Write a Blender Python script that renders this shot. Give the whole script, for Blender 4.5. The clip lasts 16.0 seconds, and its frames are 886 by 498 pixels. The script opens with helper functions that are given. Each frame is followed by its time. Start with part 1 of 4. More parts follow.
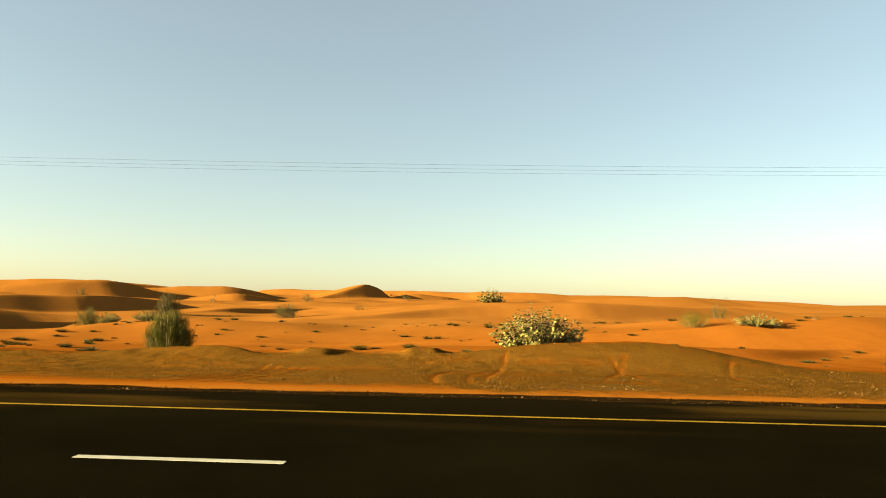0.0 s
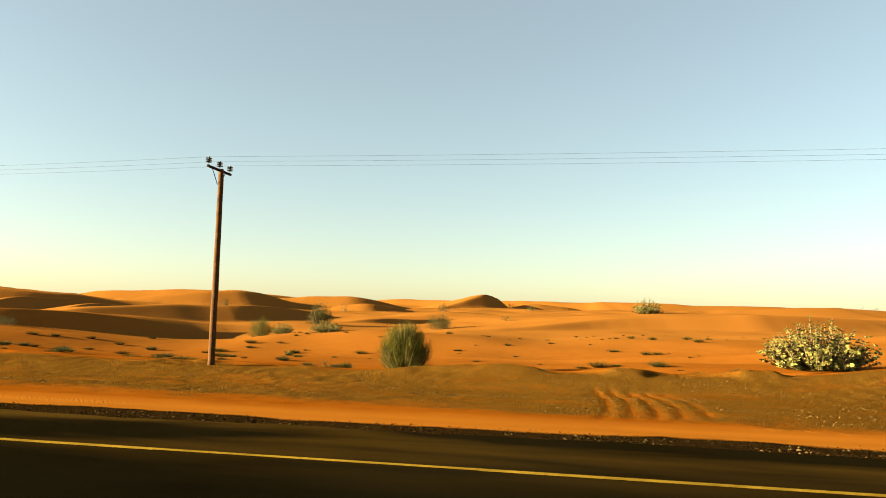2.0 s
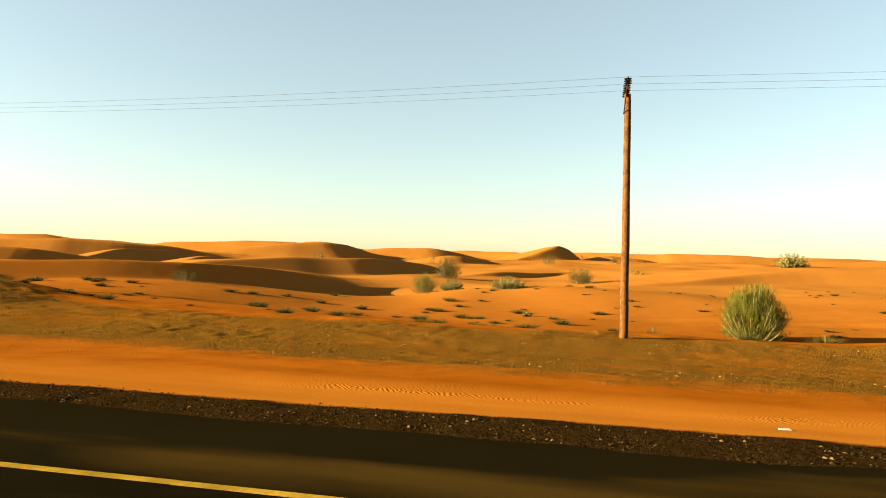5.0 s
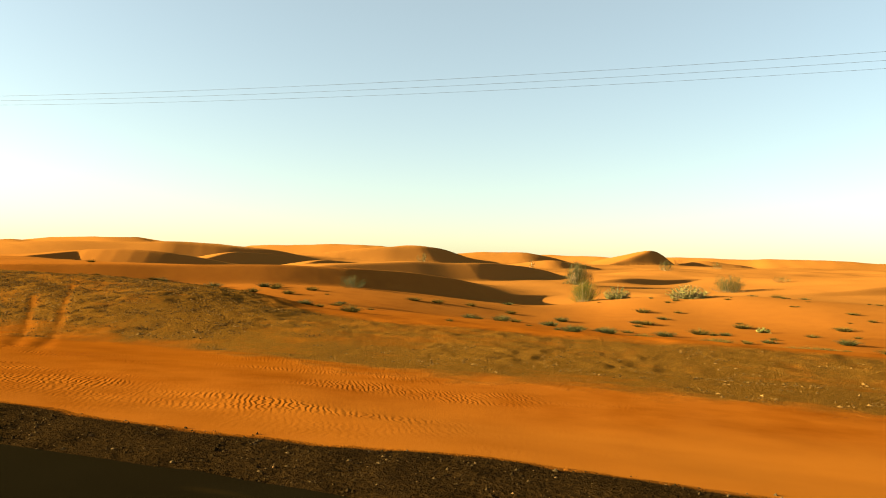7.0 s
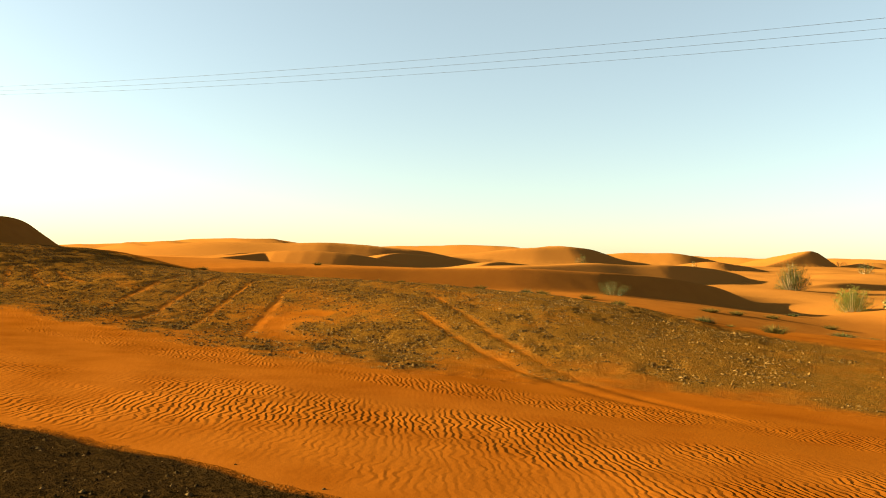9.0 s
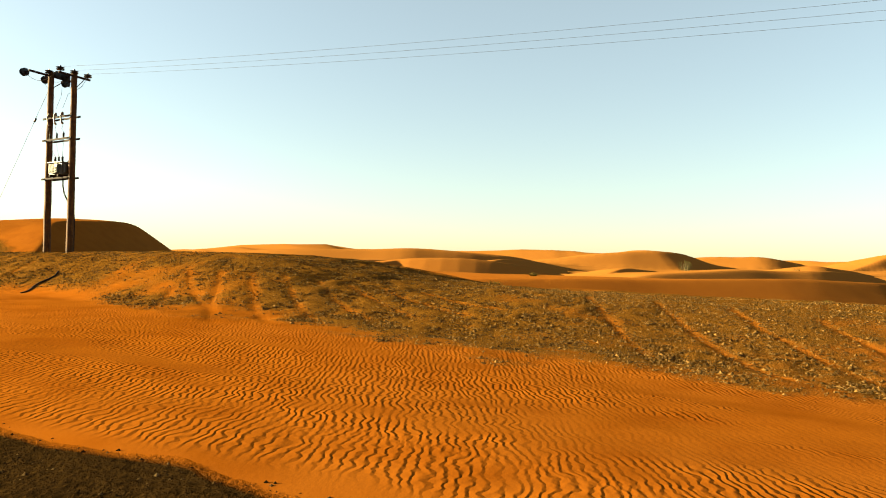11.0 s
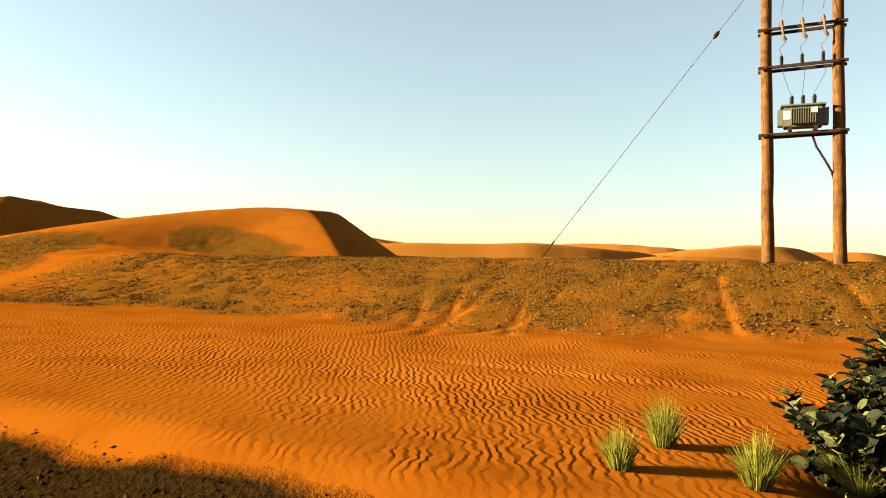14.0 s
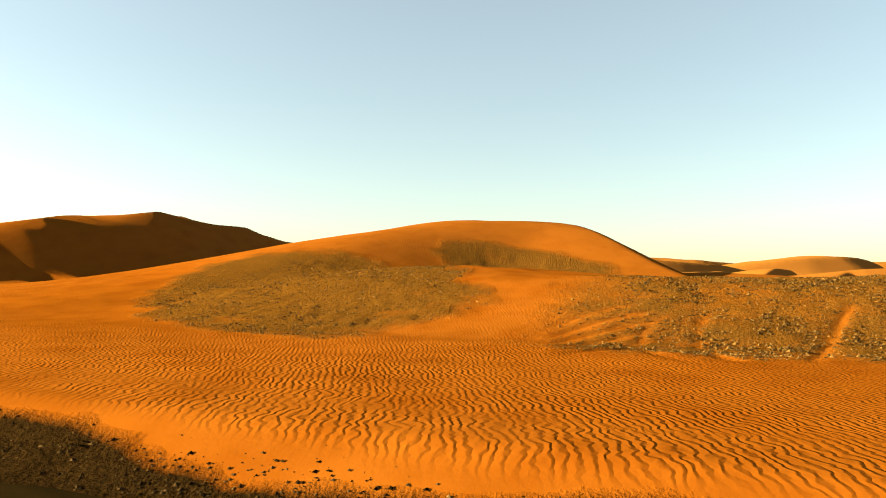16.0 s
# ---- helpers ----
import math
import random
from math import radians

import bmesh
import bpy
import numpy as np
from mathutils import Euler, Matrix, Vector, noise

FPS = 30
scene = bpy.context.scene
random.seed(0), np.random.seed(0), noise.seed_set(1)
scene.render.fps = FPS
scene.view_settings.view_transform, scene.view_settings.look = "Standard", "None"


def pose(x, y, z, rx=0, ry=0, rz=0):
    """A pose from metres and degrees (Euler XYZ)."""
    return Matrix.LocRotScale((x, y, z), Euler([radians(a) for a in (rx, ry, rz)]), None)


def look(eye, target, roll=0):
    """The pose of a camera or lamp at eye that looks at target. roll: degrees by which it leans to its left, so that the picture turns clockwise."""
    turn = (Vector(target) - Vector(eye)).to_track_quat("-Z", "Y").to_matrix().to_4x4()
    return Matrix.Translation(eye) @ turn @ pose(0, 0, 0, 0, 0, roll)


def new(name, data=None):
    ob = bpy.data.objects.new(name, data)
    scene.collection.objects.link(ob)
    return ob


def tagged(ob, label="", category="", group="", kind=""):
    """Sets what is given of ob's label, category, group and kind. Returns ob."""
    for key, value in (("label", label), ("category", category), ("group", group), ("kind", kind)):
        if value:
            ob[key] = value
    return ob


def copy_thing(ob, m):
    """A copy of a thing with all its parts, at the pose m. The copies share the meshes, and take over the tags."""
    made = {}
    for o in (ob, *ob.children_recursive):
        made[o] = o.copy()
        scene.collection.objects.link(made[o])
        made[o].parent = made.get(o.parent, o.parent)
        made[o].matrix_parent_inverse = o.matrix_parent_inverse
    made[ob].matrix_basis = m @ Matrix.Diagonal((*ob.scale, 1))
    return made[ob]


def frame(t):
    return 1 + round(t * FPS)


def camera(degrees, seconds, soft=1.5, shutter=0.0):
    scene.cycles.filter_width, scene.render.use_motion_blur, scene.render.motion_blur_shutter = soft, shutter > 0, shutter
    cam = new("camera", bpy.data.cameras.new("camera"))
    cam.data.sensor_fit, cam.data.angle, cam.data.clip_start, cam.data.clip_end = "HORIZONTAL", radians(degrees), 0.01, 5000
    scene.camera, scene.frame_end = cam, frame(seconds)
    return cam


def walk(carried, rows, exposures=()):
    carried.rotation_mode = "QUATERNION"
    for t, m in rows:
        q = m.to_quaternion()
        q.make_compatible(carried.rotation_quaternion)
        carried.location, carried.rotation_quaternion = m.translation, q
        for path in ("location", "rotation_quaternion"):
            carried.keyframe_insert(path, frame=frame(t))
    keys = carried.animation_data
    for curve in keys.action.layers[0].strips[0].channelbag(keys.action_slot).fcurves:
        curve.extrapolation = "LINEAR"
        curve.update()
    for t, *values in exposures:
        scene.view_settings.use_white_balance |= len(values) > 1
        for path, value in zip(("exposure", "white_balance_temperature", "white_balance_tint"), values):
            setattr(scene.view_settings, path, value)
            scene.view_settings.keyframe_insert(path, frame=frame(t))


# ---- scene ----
cam = camera(65.8, 16.0, 1.0)
PATH = [
    (0, (-12.698, 1.212, 1.754), (-12.813, 3.201, 1.921), 1.0),
    (0.5, (-15.536, 2.173, 1.793), (-15.746, 4.155, 1.958), 1.1),
    (1, (-18.054, 3.224, 1.799), (-18.358, 5.195, 1.955), 1.2),
    (1.5, (-20.583, 4.101, 1.784), (-20.943, 6.06, 1.957), 1.2),
    (2, (-22.949, 4.728, 1.708), (-23.331, 6.681, 1.899), 1.2),
    (2.5, (-25.433, 5.346, 1.674), (-25.816, 7.301, 1.851), 1.3),
    (3, (-28.12, 5.872, 1.662), (-28.511, 7.828, 1.801), 1.2),
    (3.5, (-31.236, 6.256, 1.721), (-31.617, 8.216, 1.82), 1.3),
    (4, (-34.356, 6.598, 1.769), (-34.734, 8.561, 1.841), 1.5),
    (4.5, (-37.445, 7.091, 1.755), (-37.857, 9.047, 1.813), 1.2),
    (4.7, (-38.802, 7.328, 1.766), (-39.23, 9.281, 1.817), 1.2),
    (6.8, (-51.085, 9.391, 1.773), (-51.67, 11.303, 1.821), 1.6),
    (7, (-52.317, 9.728, 1.775), (-52.924, 11.633, 1.828), 1.6),
    (7.5, (-55.536, 10.608, 1.729), (-56.227, 12.483, 1.79), 1.8),
    (8, (-58.852, 11.2, 1.707), (-59.626, 13.044, 1.759), 1.6),
    (8.5, (-62.339, 11.511, 1.677), (-63.191, 13.32, 1.725), 1.9),
    (10.8, (-80.796, 12.095, 1.691), (-81.689, 13.884, 1.738), 1.4),
    (11, (-82.587, 11.892, 1.693), (-83.499, 13.671, 1.751), 1.4),
    (11.5, (-87.357, 11.205, 1.751), (-88.269, 12.984, 1.824), 1.2),
    (12, (-91.936, 10.835, 1.787), (-92.845, 12.615, 1.861), 1.2),
    (12.5, (-96.712, 10.857, 1.784), (-97.63, 12.632, 1.86), 0.6),
    (13, (-101.676, 10.903, 1.792), (-102.596, 12.677, 1.874), 1.1),
    (13.5, (-106.496, 10.848, 1.821), (-107.384, 12.638, 1.893), 1.3),
    (14, (-112.081, 11.587, 1.803), (-112.929, 13.397, 1.841), 1.46),
    (14.5, (-117.675, 11.324, 1.734), (-118.545, 13.124, 1.785), 1.8),
    (15, (-122.303, 11.205, 1.688), (-123.107, 13.035, 1.738), 1.5),
    (15.5, (-126.593, 10.838, 1.696), (-127.375, 12.678, 1.763), 0.6),
    (16, (-131.396, 10.625, 1.728), (-132.159, 12.472, 1.815), 0.4),
]
EXPOSURES = [(0, 3.07, 8500, 7), (3, 3.20, 8450, 7), (6, 3.30, 8400, 7), (16, 3.32, 8400, 7)]
walk(cam, [(t, look(eye, target, roll)) for t, eye, target, roll in PATH], EXPOSURES)

# ---------------- world, sun ----------------
SUN_AZ = radians(22.0)          # towards -y from -x
SUN_EL = radians(12.6)
to_sun = Vector((-math.cos(SUN_AZ) * math.cos(SUN_EL), -math.sin(SUN_AZ) * math.cos(SUN_EL), math.sin(SUN_EL)))
world = bpy.data.worlds.new("desert_sky")
scene.world = world
world.use_nodes = True
wn, wl = world.node_tree.nodes, world.node_tree.links
sky = wn.new("ShaderNodeTexSky")
sky.sky_type = "NISHITA"
sky.sun_disc = False
sky.sun_elevation = SUN_EL
sky.sun_rotation = math.atan2(to_sun.x, to_sun.y)
sky.altitude = 80
sky.air_density = 1.0
sky.dust_density = 0.9
sky.ozone_density = 2.4
# thin even desert haze over the clear sky
haze = wn.new("ShaderNodeMix")
haze.data_type = "RGBA"
haze.inputs[0].default_value = 0.43
haze.inputs[7].default_value = (0.95, 1.12, 1.12, 1)
wl.new(sky.outputs[0], haze.inputs[6])
wl.new(haze.outputs[2], wn["Background"].inputs[0])
wn["Background"].inputs[1].default_value = 0.0455
sun_data = bpy.data.lights.new("sun", "SUN")
sun_data.energy = 5.0
sun_data.angle = radians(0.6)
sun_data.color = (0.97, 0.895, 0.61)
sun = new("sun", sun_data)
sun.matrix_world = look(tuple(to_sun * 100), (0, 0, 0))

# ---------------- materials ----------------


def material(name, rough=0.9, metal=0.0, spec=0.3):
    m = bpy.data.materials.new(name)
    m.use_nodes = True
    b = m.node_tree.nodes["Principled BSDF"]
    b.inputs["Roughness"].default_value = rough
    b.inputs["Metallic"].default_value = metal
    b.inputs["Specular IOR Level"].default_value = spec
    return m, m.node_tree.nodes, m.node_tree.links, b


def mix_col(n, l, fac, a, b, kind="MIX"):
    x = n.new("ShaderNodeMix")
    x.data_type, x.blend_type = "RGBA", kind
    for i, v in ((0, fac), (6, a), (7, b)):
        if hasattr(v, "links"):
            l.new(v, x.inputs[i])
        else:
            x.inputs[i].default_value = v if i == 0 else (*v, 1)
    return x.outputs[2]


def noise_node(n, l, vec, scale, detail=4, rough=0.55):
    t = n.new("ShaderNodeTexNoise")
    t.inputs["Scale"].default_value = scale
    t.inputs["Detail"].default_value = detail
    t.inputs["Roughness"].default_value = rough
    l.new(vec, t.inputs["Vector"])
    return t.outputs[0]


def ramp(n, l, fac, lo, hi):
    r = n.new("ShaderNodeMapRange")
    r.inputs[1].default_value, r.inputs[2].default_value = lo, hi
    l.new(fac, r.inputs[0])
    return r.outputs[0]


def bump(n, l, b, height, dist, strength=1.0, under=None):
    k = n.new("ShaderNodeBump")
    k.inputs["Distance"].default_value = dist
    k.inputs["Strength"].default_value = strength
    l.new(height, k.inputs["Height"])
    if under is not None:
        l.new(under, k.inputs["Normal"])
    l.new(k.outputs[0], b.inputs["Normal"])
    return k.outputs[0]


def plain(name, color, rough=0.7, metal=0.0, vary=0.15, scale=8.0, spec=0.3, bumps=0.0):
    """A painted, wooden or leafy surface: two scales of variation and a little relief."""
    m, n, l, b = material(name, rough, metal, spec)
    tc = n.new("ShaderNodeTexCoord").outputs["Object"]
    a = noise_node(n, l, tc, scale, 5)
    c = noise_node(n, l, tc, scale * 9, 3)
    dark = tuple(v * (1 - vary) for v in color)
    light = tuple(min(1, v * (1 + vary)) for v in color)
    col = mix_col(n, l, ramp(n, l, a, 0.3, 0.7), dark, light)
    col = mix_col(n, l, ramp(n, l, c, 0.35, 0.75), col, tuple(v * (1 - vary * 0.7) for v in color))
    l.new(col, b.inputs["Base Color"])
    if bumps:
        bump(n, l, b, c, bumps)
    return m


def ground_material():
    m, n, l, b = material("dune_sand_and_gravel", 1.0, 0.0, 0.0)
    pos = n.new("ShaderNodeNewGeometry").outputs["Position"]
    big = noise_node(n, l, pos, 0.06, 4)
    mid = noise_node(n, l, pos, 0.9, 5)
    fine = noise_node(n, l, pos, 22, 4, 0.7)
    sand = mix_col(n, l, ramp(n, l, big, 0.35, 0.65), SAND_A, SAND_B)
    sand = mix_col(n, l, ramp(n, l, mid, 0.42, 0.75), sand, SAND_C)
    sep = n.new("ShaderNodeSeparateXYZ")
    l.new(pos, sep.inputs[0])
    strip = n.new("ShaderNodeMath")
    strip.operation = "MULTIPLY"
    l.new(ramp(n, l, sep.outputs[0], -62, -44), strip.inputs[0])
    l.new(ramp(n, l, sep.outputs[1], 20.5, 18.5), strip.inputs[1])
    sand = mix_col(n, l, strip.outputs[0], sand, (0.212, 0.0690, 0.0106))
    # sand colour turns paler and yellower away from the road, y 36 to 90
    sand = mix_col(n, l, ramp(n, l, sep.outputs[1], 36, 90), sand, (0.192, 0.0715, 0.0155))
    at = n.new("ShaderNodeAttribute")
    at.attribute_name = "gravel"
    patch = noise_node(n, l, pos, 2.6, 6, 0.7)
    speck = noise_node(n, l, pos, 16.0, 4, 0.72)
    add = n.new("ShaderNodeMath")
    add.operation = "MULTIPLY_ADD"
    l.new(patch, add.inputs[0])
    add.inputs[1].default_value = 0.55
    l.new(at.outputs["Fac"], add.inputs[2])
    cover = ramp(n, l, add.outputs[0], 0.38, 0.92)
    stony = mix_col(n, l, ramp(n, l, speck, 0.35, 0.68), GRAVEL_A, GRAVEL_B)
    stony = mix_col(n, l, ramp(n, l, fine, 0.62, 0.72), stony, GRAVEL_C)
    flat = mix_col(n, l, ramp(n, l, speck, 0.35, 0.68), (0.055, 0.0245, 0.0044), (0.100, 0.0440, 0.0080))
    stony = mix_col(n, l, ramp(n, l, sep.outputs[0], -84, -58), stony, flat)
    chips = mix_col(n, l, ramp(n, l, speck, 0.35, 0.7), (0.0062, 0.0032, 0.0010), (0.022, 0.0113, 0.0037))
    stony = mix_col(n, l, ramp(n, l, sep.outputs[1], 17.4, 17.0), stony, chips)
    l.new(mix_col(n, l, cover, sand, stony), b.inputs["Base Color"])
    # wind ripples: long windward side, short lee side; broader near the road, finer and turned beyond
    def math_node(op, a, b_):
        q = n.new("ShaderNodeMath")
        q.operation = op
        for i, v in enumerate((a, b_)):
            if hasattr(v, "links"):
                l.new(v, q.inputs[i])
            else:
                q.inputs[i].default_value = v
        return q.outputs[0]

    def ripple_family(turned, scale, distortion, dscale, height):
        turn = n.new("ShaderNodeMapping")
        turn.inputs["Rotation"].default_value = (0, 0, radians(turned))
        l.new(pos, turn.inputs[0])
        wave = n.new("ShaderNodeTexWave")
        wave.wave_profile, wave.bands_direction = "SAW", "X"
        for key, val in (("Scale", scale), ("Distortion", distortion), ("Detail", 2.5), ("Detail Scale", dscale), ("Detail Roughness", 0.6)):
            wave.inputs[key].default_value = val
        l.new(turn.outputs[0], wave.inputs["Vector"])
        up_side = math_node("DIVIDE", wave.outputs["Fac"], 0.64)
        down_side = math_node("DIVIDE", math_node("SUBTRACT", 1.0, wave.outputs["Fac"]), 0.36)
        c = math_node("SMOOTH_MIN", up_side, down_side)
        c.node.inputs[2].default_value = 0.5
        return math_node("MULTIPLY", c, height)

    broad = ripple_family(-22, 2.95, 12.0, 0.8, 0.88)
    narrow = ripple_family(-30, 3.5, 11.0, 0.7, 1.05)
    at_y = n.new("ShaderNodeSeparateXYZ")
    l.new(pos, at_y.inputs[0])
    wander = math_node("ADD", at_y.outputs[1], math_node("MULTIPLY", noise_node(n, l, pos, 0.35, 2), 3.0))
    blend = n.new("ShaderNodeMix")
    l.new(ramp(n, l, wander, 18.4, 19.2), blend.inputs[0])
    l.new(broad, blend.inputs[2])
    l.new(narrow, blend.inputs[3])
    crest = blend.outputs[0]
    rip = n.new("ShaderNodeAttribute")
    rip.attribute_name = "ripple"
    height = math_node("MULTIPLY", crest, rip.outputs["Fac"])
    k0 = n.new("ShaderNodeBump")
    k0.inputs["Distance"].default_value = 0.0066
    l.new(height, k0.inputs["Height"])
    k1 = n.new("ShaderNodeBump")
    k1.inputs["Distance"].default_value = 0.004
    k1.inputs["Strength"].default_value = 0.6
    l.new(fine, k1.inputs["Height"])
    l.new(k0.outputs[0], k1.inputs["Normal"])
    rough_h = n.new("ShaderNodeMath")
    rough_h.operation = "MULTIPLY"
    l.new(cover, rough_h.inputs[0])
    l.new(speck, rough_h.inputs[1])
    bump(n, l, b, rough_h.outputs[0], 0.075, 1.0, k1.outputs[0])
    return m


SAND_A, SAND_B, SAND_C = (0.140, 0.0378, 0.0043), (0.163, 0.0465, 0.0065), (0.115, 0.0285, 0.0032)
GRAVEL_A, GRAVEL_B, GRAVEL_C = (0.055, 0.0228, 0.0042), (0.101, 0.0410, 0.0074), (0.140, 0.0680, 0.0175)
GROUND = ground_material()


def asphalt_material():
    m, n, l, b = material("worn_asphalt", 1.0, 0.0, 0.0)
    pos = n.new("ShaderNodeNewGeometry").outputs["Position"]
    a = noise_node(n, l, pos, 0.35, 4)
    g = noise_node(n, l, pos, 60, 3, 0.7)
    col = mix_col(n, l, ramp(n, l, a, 0.35, 0.7), (0.0026, 0.0021, 0.0010), (0.0043, 0.0035, 0.0017))
    col = mix_col(n, l, ramp(n, l, g, 0.6, 0.75), col, (0.0145, 0.0115, 0.0062))
    # thin drifts of blown sand on the outer edge
    sep = n.new("ShaderNodeSeparateXYZ")
    l.new(pos, sep.inputs[0])
    sc = n.new("ShaderNodeMapping")
    sc.inputs["Scale"].default_value = (0.10, 0.5, 1)
    l.new(pos, sc.inputs[0])
    drift = noise_node(n, l, sc.outputs[0], 1.0, 4, 0.5)
    edge = ramp(n, l, sep.outputs[1], 11.0, 14.8)
    mul = n.new("ShaderNodeMath")
    mul.operation = "MULTIPLY"
    film = n.new("ShaderNodeMath")
    film.operation = "MULTIPLY_ADD"
    l.new(ramp(n, l, drift, 0.50, 0.64), film.inputs[0])
    film.inputs[1].default_value, film.inputs[2].default_value = 1.1, 0.06
    l.new(film.outputs[0], mul.inputs[0])
    l.new(edge, mul.inputs[1])
    col = mix_col(n, l, mul.outputs[0], col, (0.034, 0.0182, 0.0043))
    l.new(col, b.inputs["Base Color"])
    bump(n, l, b, g, 0.004, 0.7)
    return m


ASPHALT = asphalt_material()
YELLOW = plain("worn_yellow_paint", (0.180, 0.106, 0.0170), 0.9, vary=0.45, scale=3, spec=0.0)
WHITE_LINE = plain("worn_white_paint", (0.245, 0.238, 0.206), 0.9, vary=0.25, scale=3, spec=0.0)


def wood_material():
    m, n, l, b = material("weathered_pole_wood", 0.85, 0.0, 0.15)
    tc = n.new("ShaderNodeTexCoord").outputs["Object"]
    mp = n.new("ShaderNodeMapping")
    mp.inputs["Scale"].default_value = (1, 1, 0.06)
    l.new(tc, mp.inputs[0])
    grain = noise_node(n, l, mp.outputs[0], 30, 5, 0.65)
    blot = noise_node(n, l, tc, 5.0, 5, 0.65)
    col = mix_col(n, l, ramp(n, l, grain, 0.35, 0.7), (0.0312, 0.0109, 0.0023), (0.117, 0.0437, 0.0078))
    col = mix_col(n, l, ramp(n, l, blot, 0.45, 0.6), col, (0.0351, 0.0125, 0.0031))
    l.new(col, b.inputs["Base Color"])
    bump(n, l, b, grain, 0.01)
    return m


def cream_material():
    """Sun-faded cream paint with rusty stains, chalky patches and dirt runs."""
    m, n, l, b = material("sun_faded_cream_paint", 0.6, 0.0, 0.15)
    tc = n.new("ShaderNodeTexCoord").outputs["Object"]
    mp = n.new("ShaderNodeMapping")
    mp.inputs["Scale"].default_value = (14, 14, 1.6)
    l.new(tc, mp.inputs[0])
    runs = noise_node(n, l, mp.outputs[0], 1.0, 4, 0.6)
    blot = noise_node(n, l, tc, 4.0, 5, 0.65)
    spots = noise_node(n, l, tc, 38.0, 4, 0.7)
    col = mix_col(n, l, ramp(n, l, blot, 0.35, 0.7), (0.180, 0.161, 0.080), (0.216, 0.194, 0.104))
    col = mix_col(n, l, ramp(n, l, runs, 0.56, 0.85), col, (0.160, 0.126, 0.056))
    col = mix_col(n, l, ramp(n, l, spots, 0.68, 0.74), col, (0.085, 0.046, 0.0185))
    l.new(col, b.inputs["Base Color"])
    bump(n, l, b, spots, 0.002)
    return m


WOOD = wood_material()
STEEL = plain("rusty_dark_steel", (0.0172, 0.0078, 0.0047), 0.85, 0.0, 0.4, 6, 0.1)
BLACK = plain("black_glazed_porcelain", (0.0022, 0.0018, 0.0018), 0.45, 0, 0.2, 5, 0.25)
CABLE = plain("black_cable_sheath", (0.014, 0.0094, 0.0062), 0.9, 0, 0.3, 5, 0.05)
WIRE = plain("dull_aluminium_wire", (0.0125, 0.0125, 0.014), 0.9, 0.0, 0.1, 5)
GREY_PAINT = plain("dusty_grey_green_paint", (0.0610, 0.0570, 0.0410), 0.6, 0, 0.15, 3)
PALE = plain("brown_porcelain", (0.078, 0.0429, 0.0234), 0.5, 0, 0.1, 5)
CREAM = cream_material()
CONCRETE = plain("rough_concrete", (0.105, 0.088, 0.060), 0.9, 0, 0.6, 9, bumps=0.02)
PAPER = plain("white_sticker_paper", (0.300, 0.300, 0.294), 0.6, 0, 0.08, 9)
BLUE = plain("blue_sticker", (0.0094, 0.0858, 0.1872), 0.6, 0, 0.1, 9)
TEAL = plain("teal_sticker", (0.0273, 0.1092, 0.1326), 0.6, 0, 0.1, 9)
RED = plain("faded_red_sticker", (0.2808, 0.0468, 0.0234), 0.6, 0, 0.15, 9)
INK = plain("black_ink", (0.0094, 0.0086, 0.0078), 0.8, 0, 0.1, 9, 0.03)
RUBBISH = plain("white_plastic_litter", (0.3276, 0.2652, 0.2184), 0.5, 0, 0.1, 9)
TWIG = plain("dry_twig_bark", (0.1716, 0.1092, 0.0546), 0.9, 0, 0.3, 20)


def leafy(name, a, b_, rough=0.6, through_light=0.25, bias=1.7):
    m, n, l, b = material(name, rough, 0, 0.08 if rough < 0.8 else 0.0)
    rnd = n.new("ShaderNodeNewGeometry").outputs["Random Per Island"]
    tc = n.new("ShaderNodeTexCoord").outputs["Object"]
    pick = n.new("ShaderNodeMath")
    pick.operation = "POWER"
    l.new(rnd, pick.inputs[0])
    pick.inputs[1].default_value = bias
    col = mix_col(n, l, pick.outputs[0], a, b_)
    col = mix_col(n, l, ramp(n, l, noise_node(n, l, tc, 6, 3), 0.4, 0.8), col, tuple(v * 0.65 for v in a))
    l.new(col, b.inputs["Base Color"])
    tr = n.new("ShaderNodeBsdfTranslucent")
    l.new(col, tr.inputs[0])
    mx = n.new("ShaderNodeMixShader")
    mx.inputs[0].default_value = through_light
    out = n["Material Output"]
    l.new(b.outputs[0], mx.inputs[1])
    l.new(tr.outputs[0], mx.inputs[2])
    l.new(mx.outputs[0], out.inputs[0])
    return m


LEAF_DARK = leafy("waxy_dark_green_leaf", (0.0026, 0.0036, 0.0010), (0.130, 0.130, 0.050), 0.6, 0.02, 4.6)
LEAF_PALE = leafy("pale_yellow_green_leaf", (0.0312, 0.0328, 0.0062), (0.2652, 0.2262, 0.0663), 0.6, 0.12, 1.3)
BROOM = leafy("olive_broom_twig", (0.028, 0.029, 0.0040), (0.120, 0.104, 0.0140), 0.7, 0.1, 1.6)
BUSHGREEN = leafy("dusty_green_twig", (0.0234, 0.0234, 0.0055), (0.0819, 0.0702, 0.0172), 0.7, 0.1)
GRASS = leafy("yellow_green_grass", (0.092, 0.0940, 0.0140), (0.190, 0.1700, 0.0390), 0.6, 0.35)
DRYGRASS = leafy("dry_scrub", (0.040, 0.027, 0.0070), (0.110, 0.075, 0.0200), 0.8, 0.1)
STONE = leafy("grey_brown_stone", (0.030, 0.0150, 0.0045), (0.125, 0.066, 0.0205), 0.9, 0.0, 1.8)
CHIP = leafy("dark_crushed_stone", (0.0075, 0.0043, 0.0015), (0.085, 0.051, 0.0220), 0.9, 0.0, 3.0)

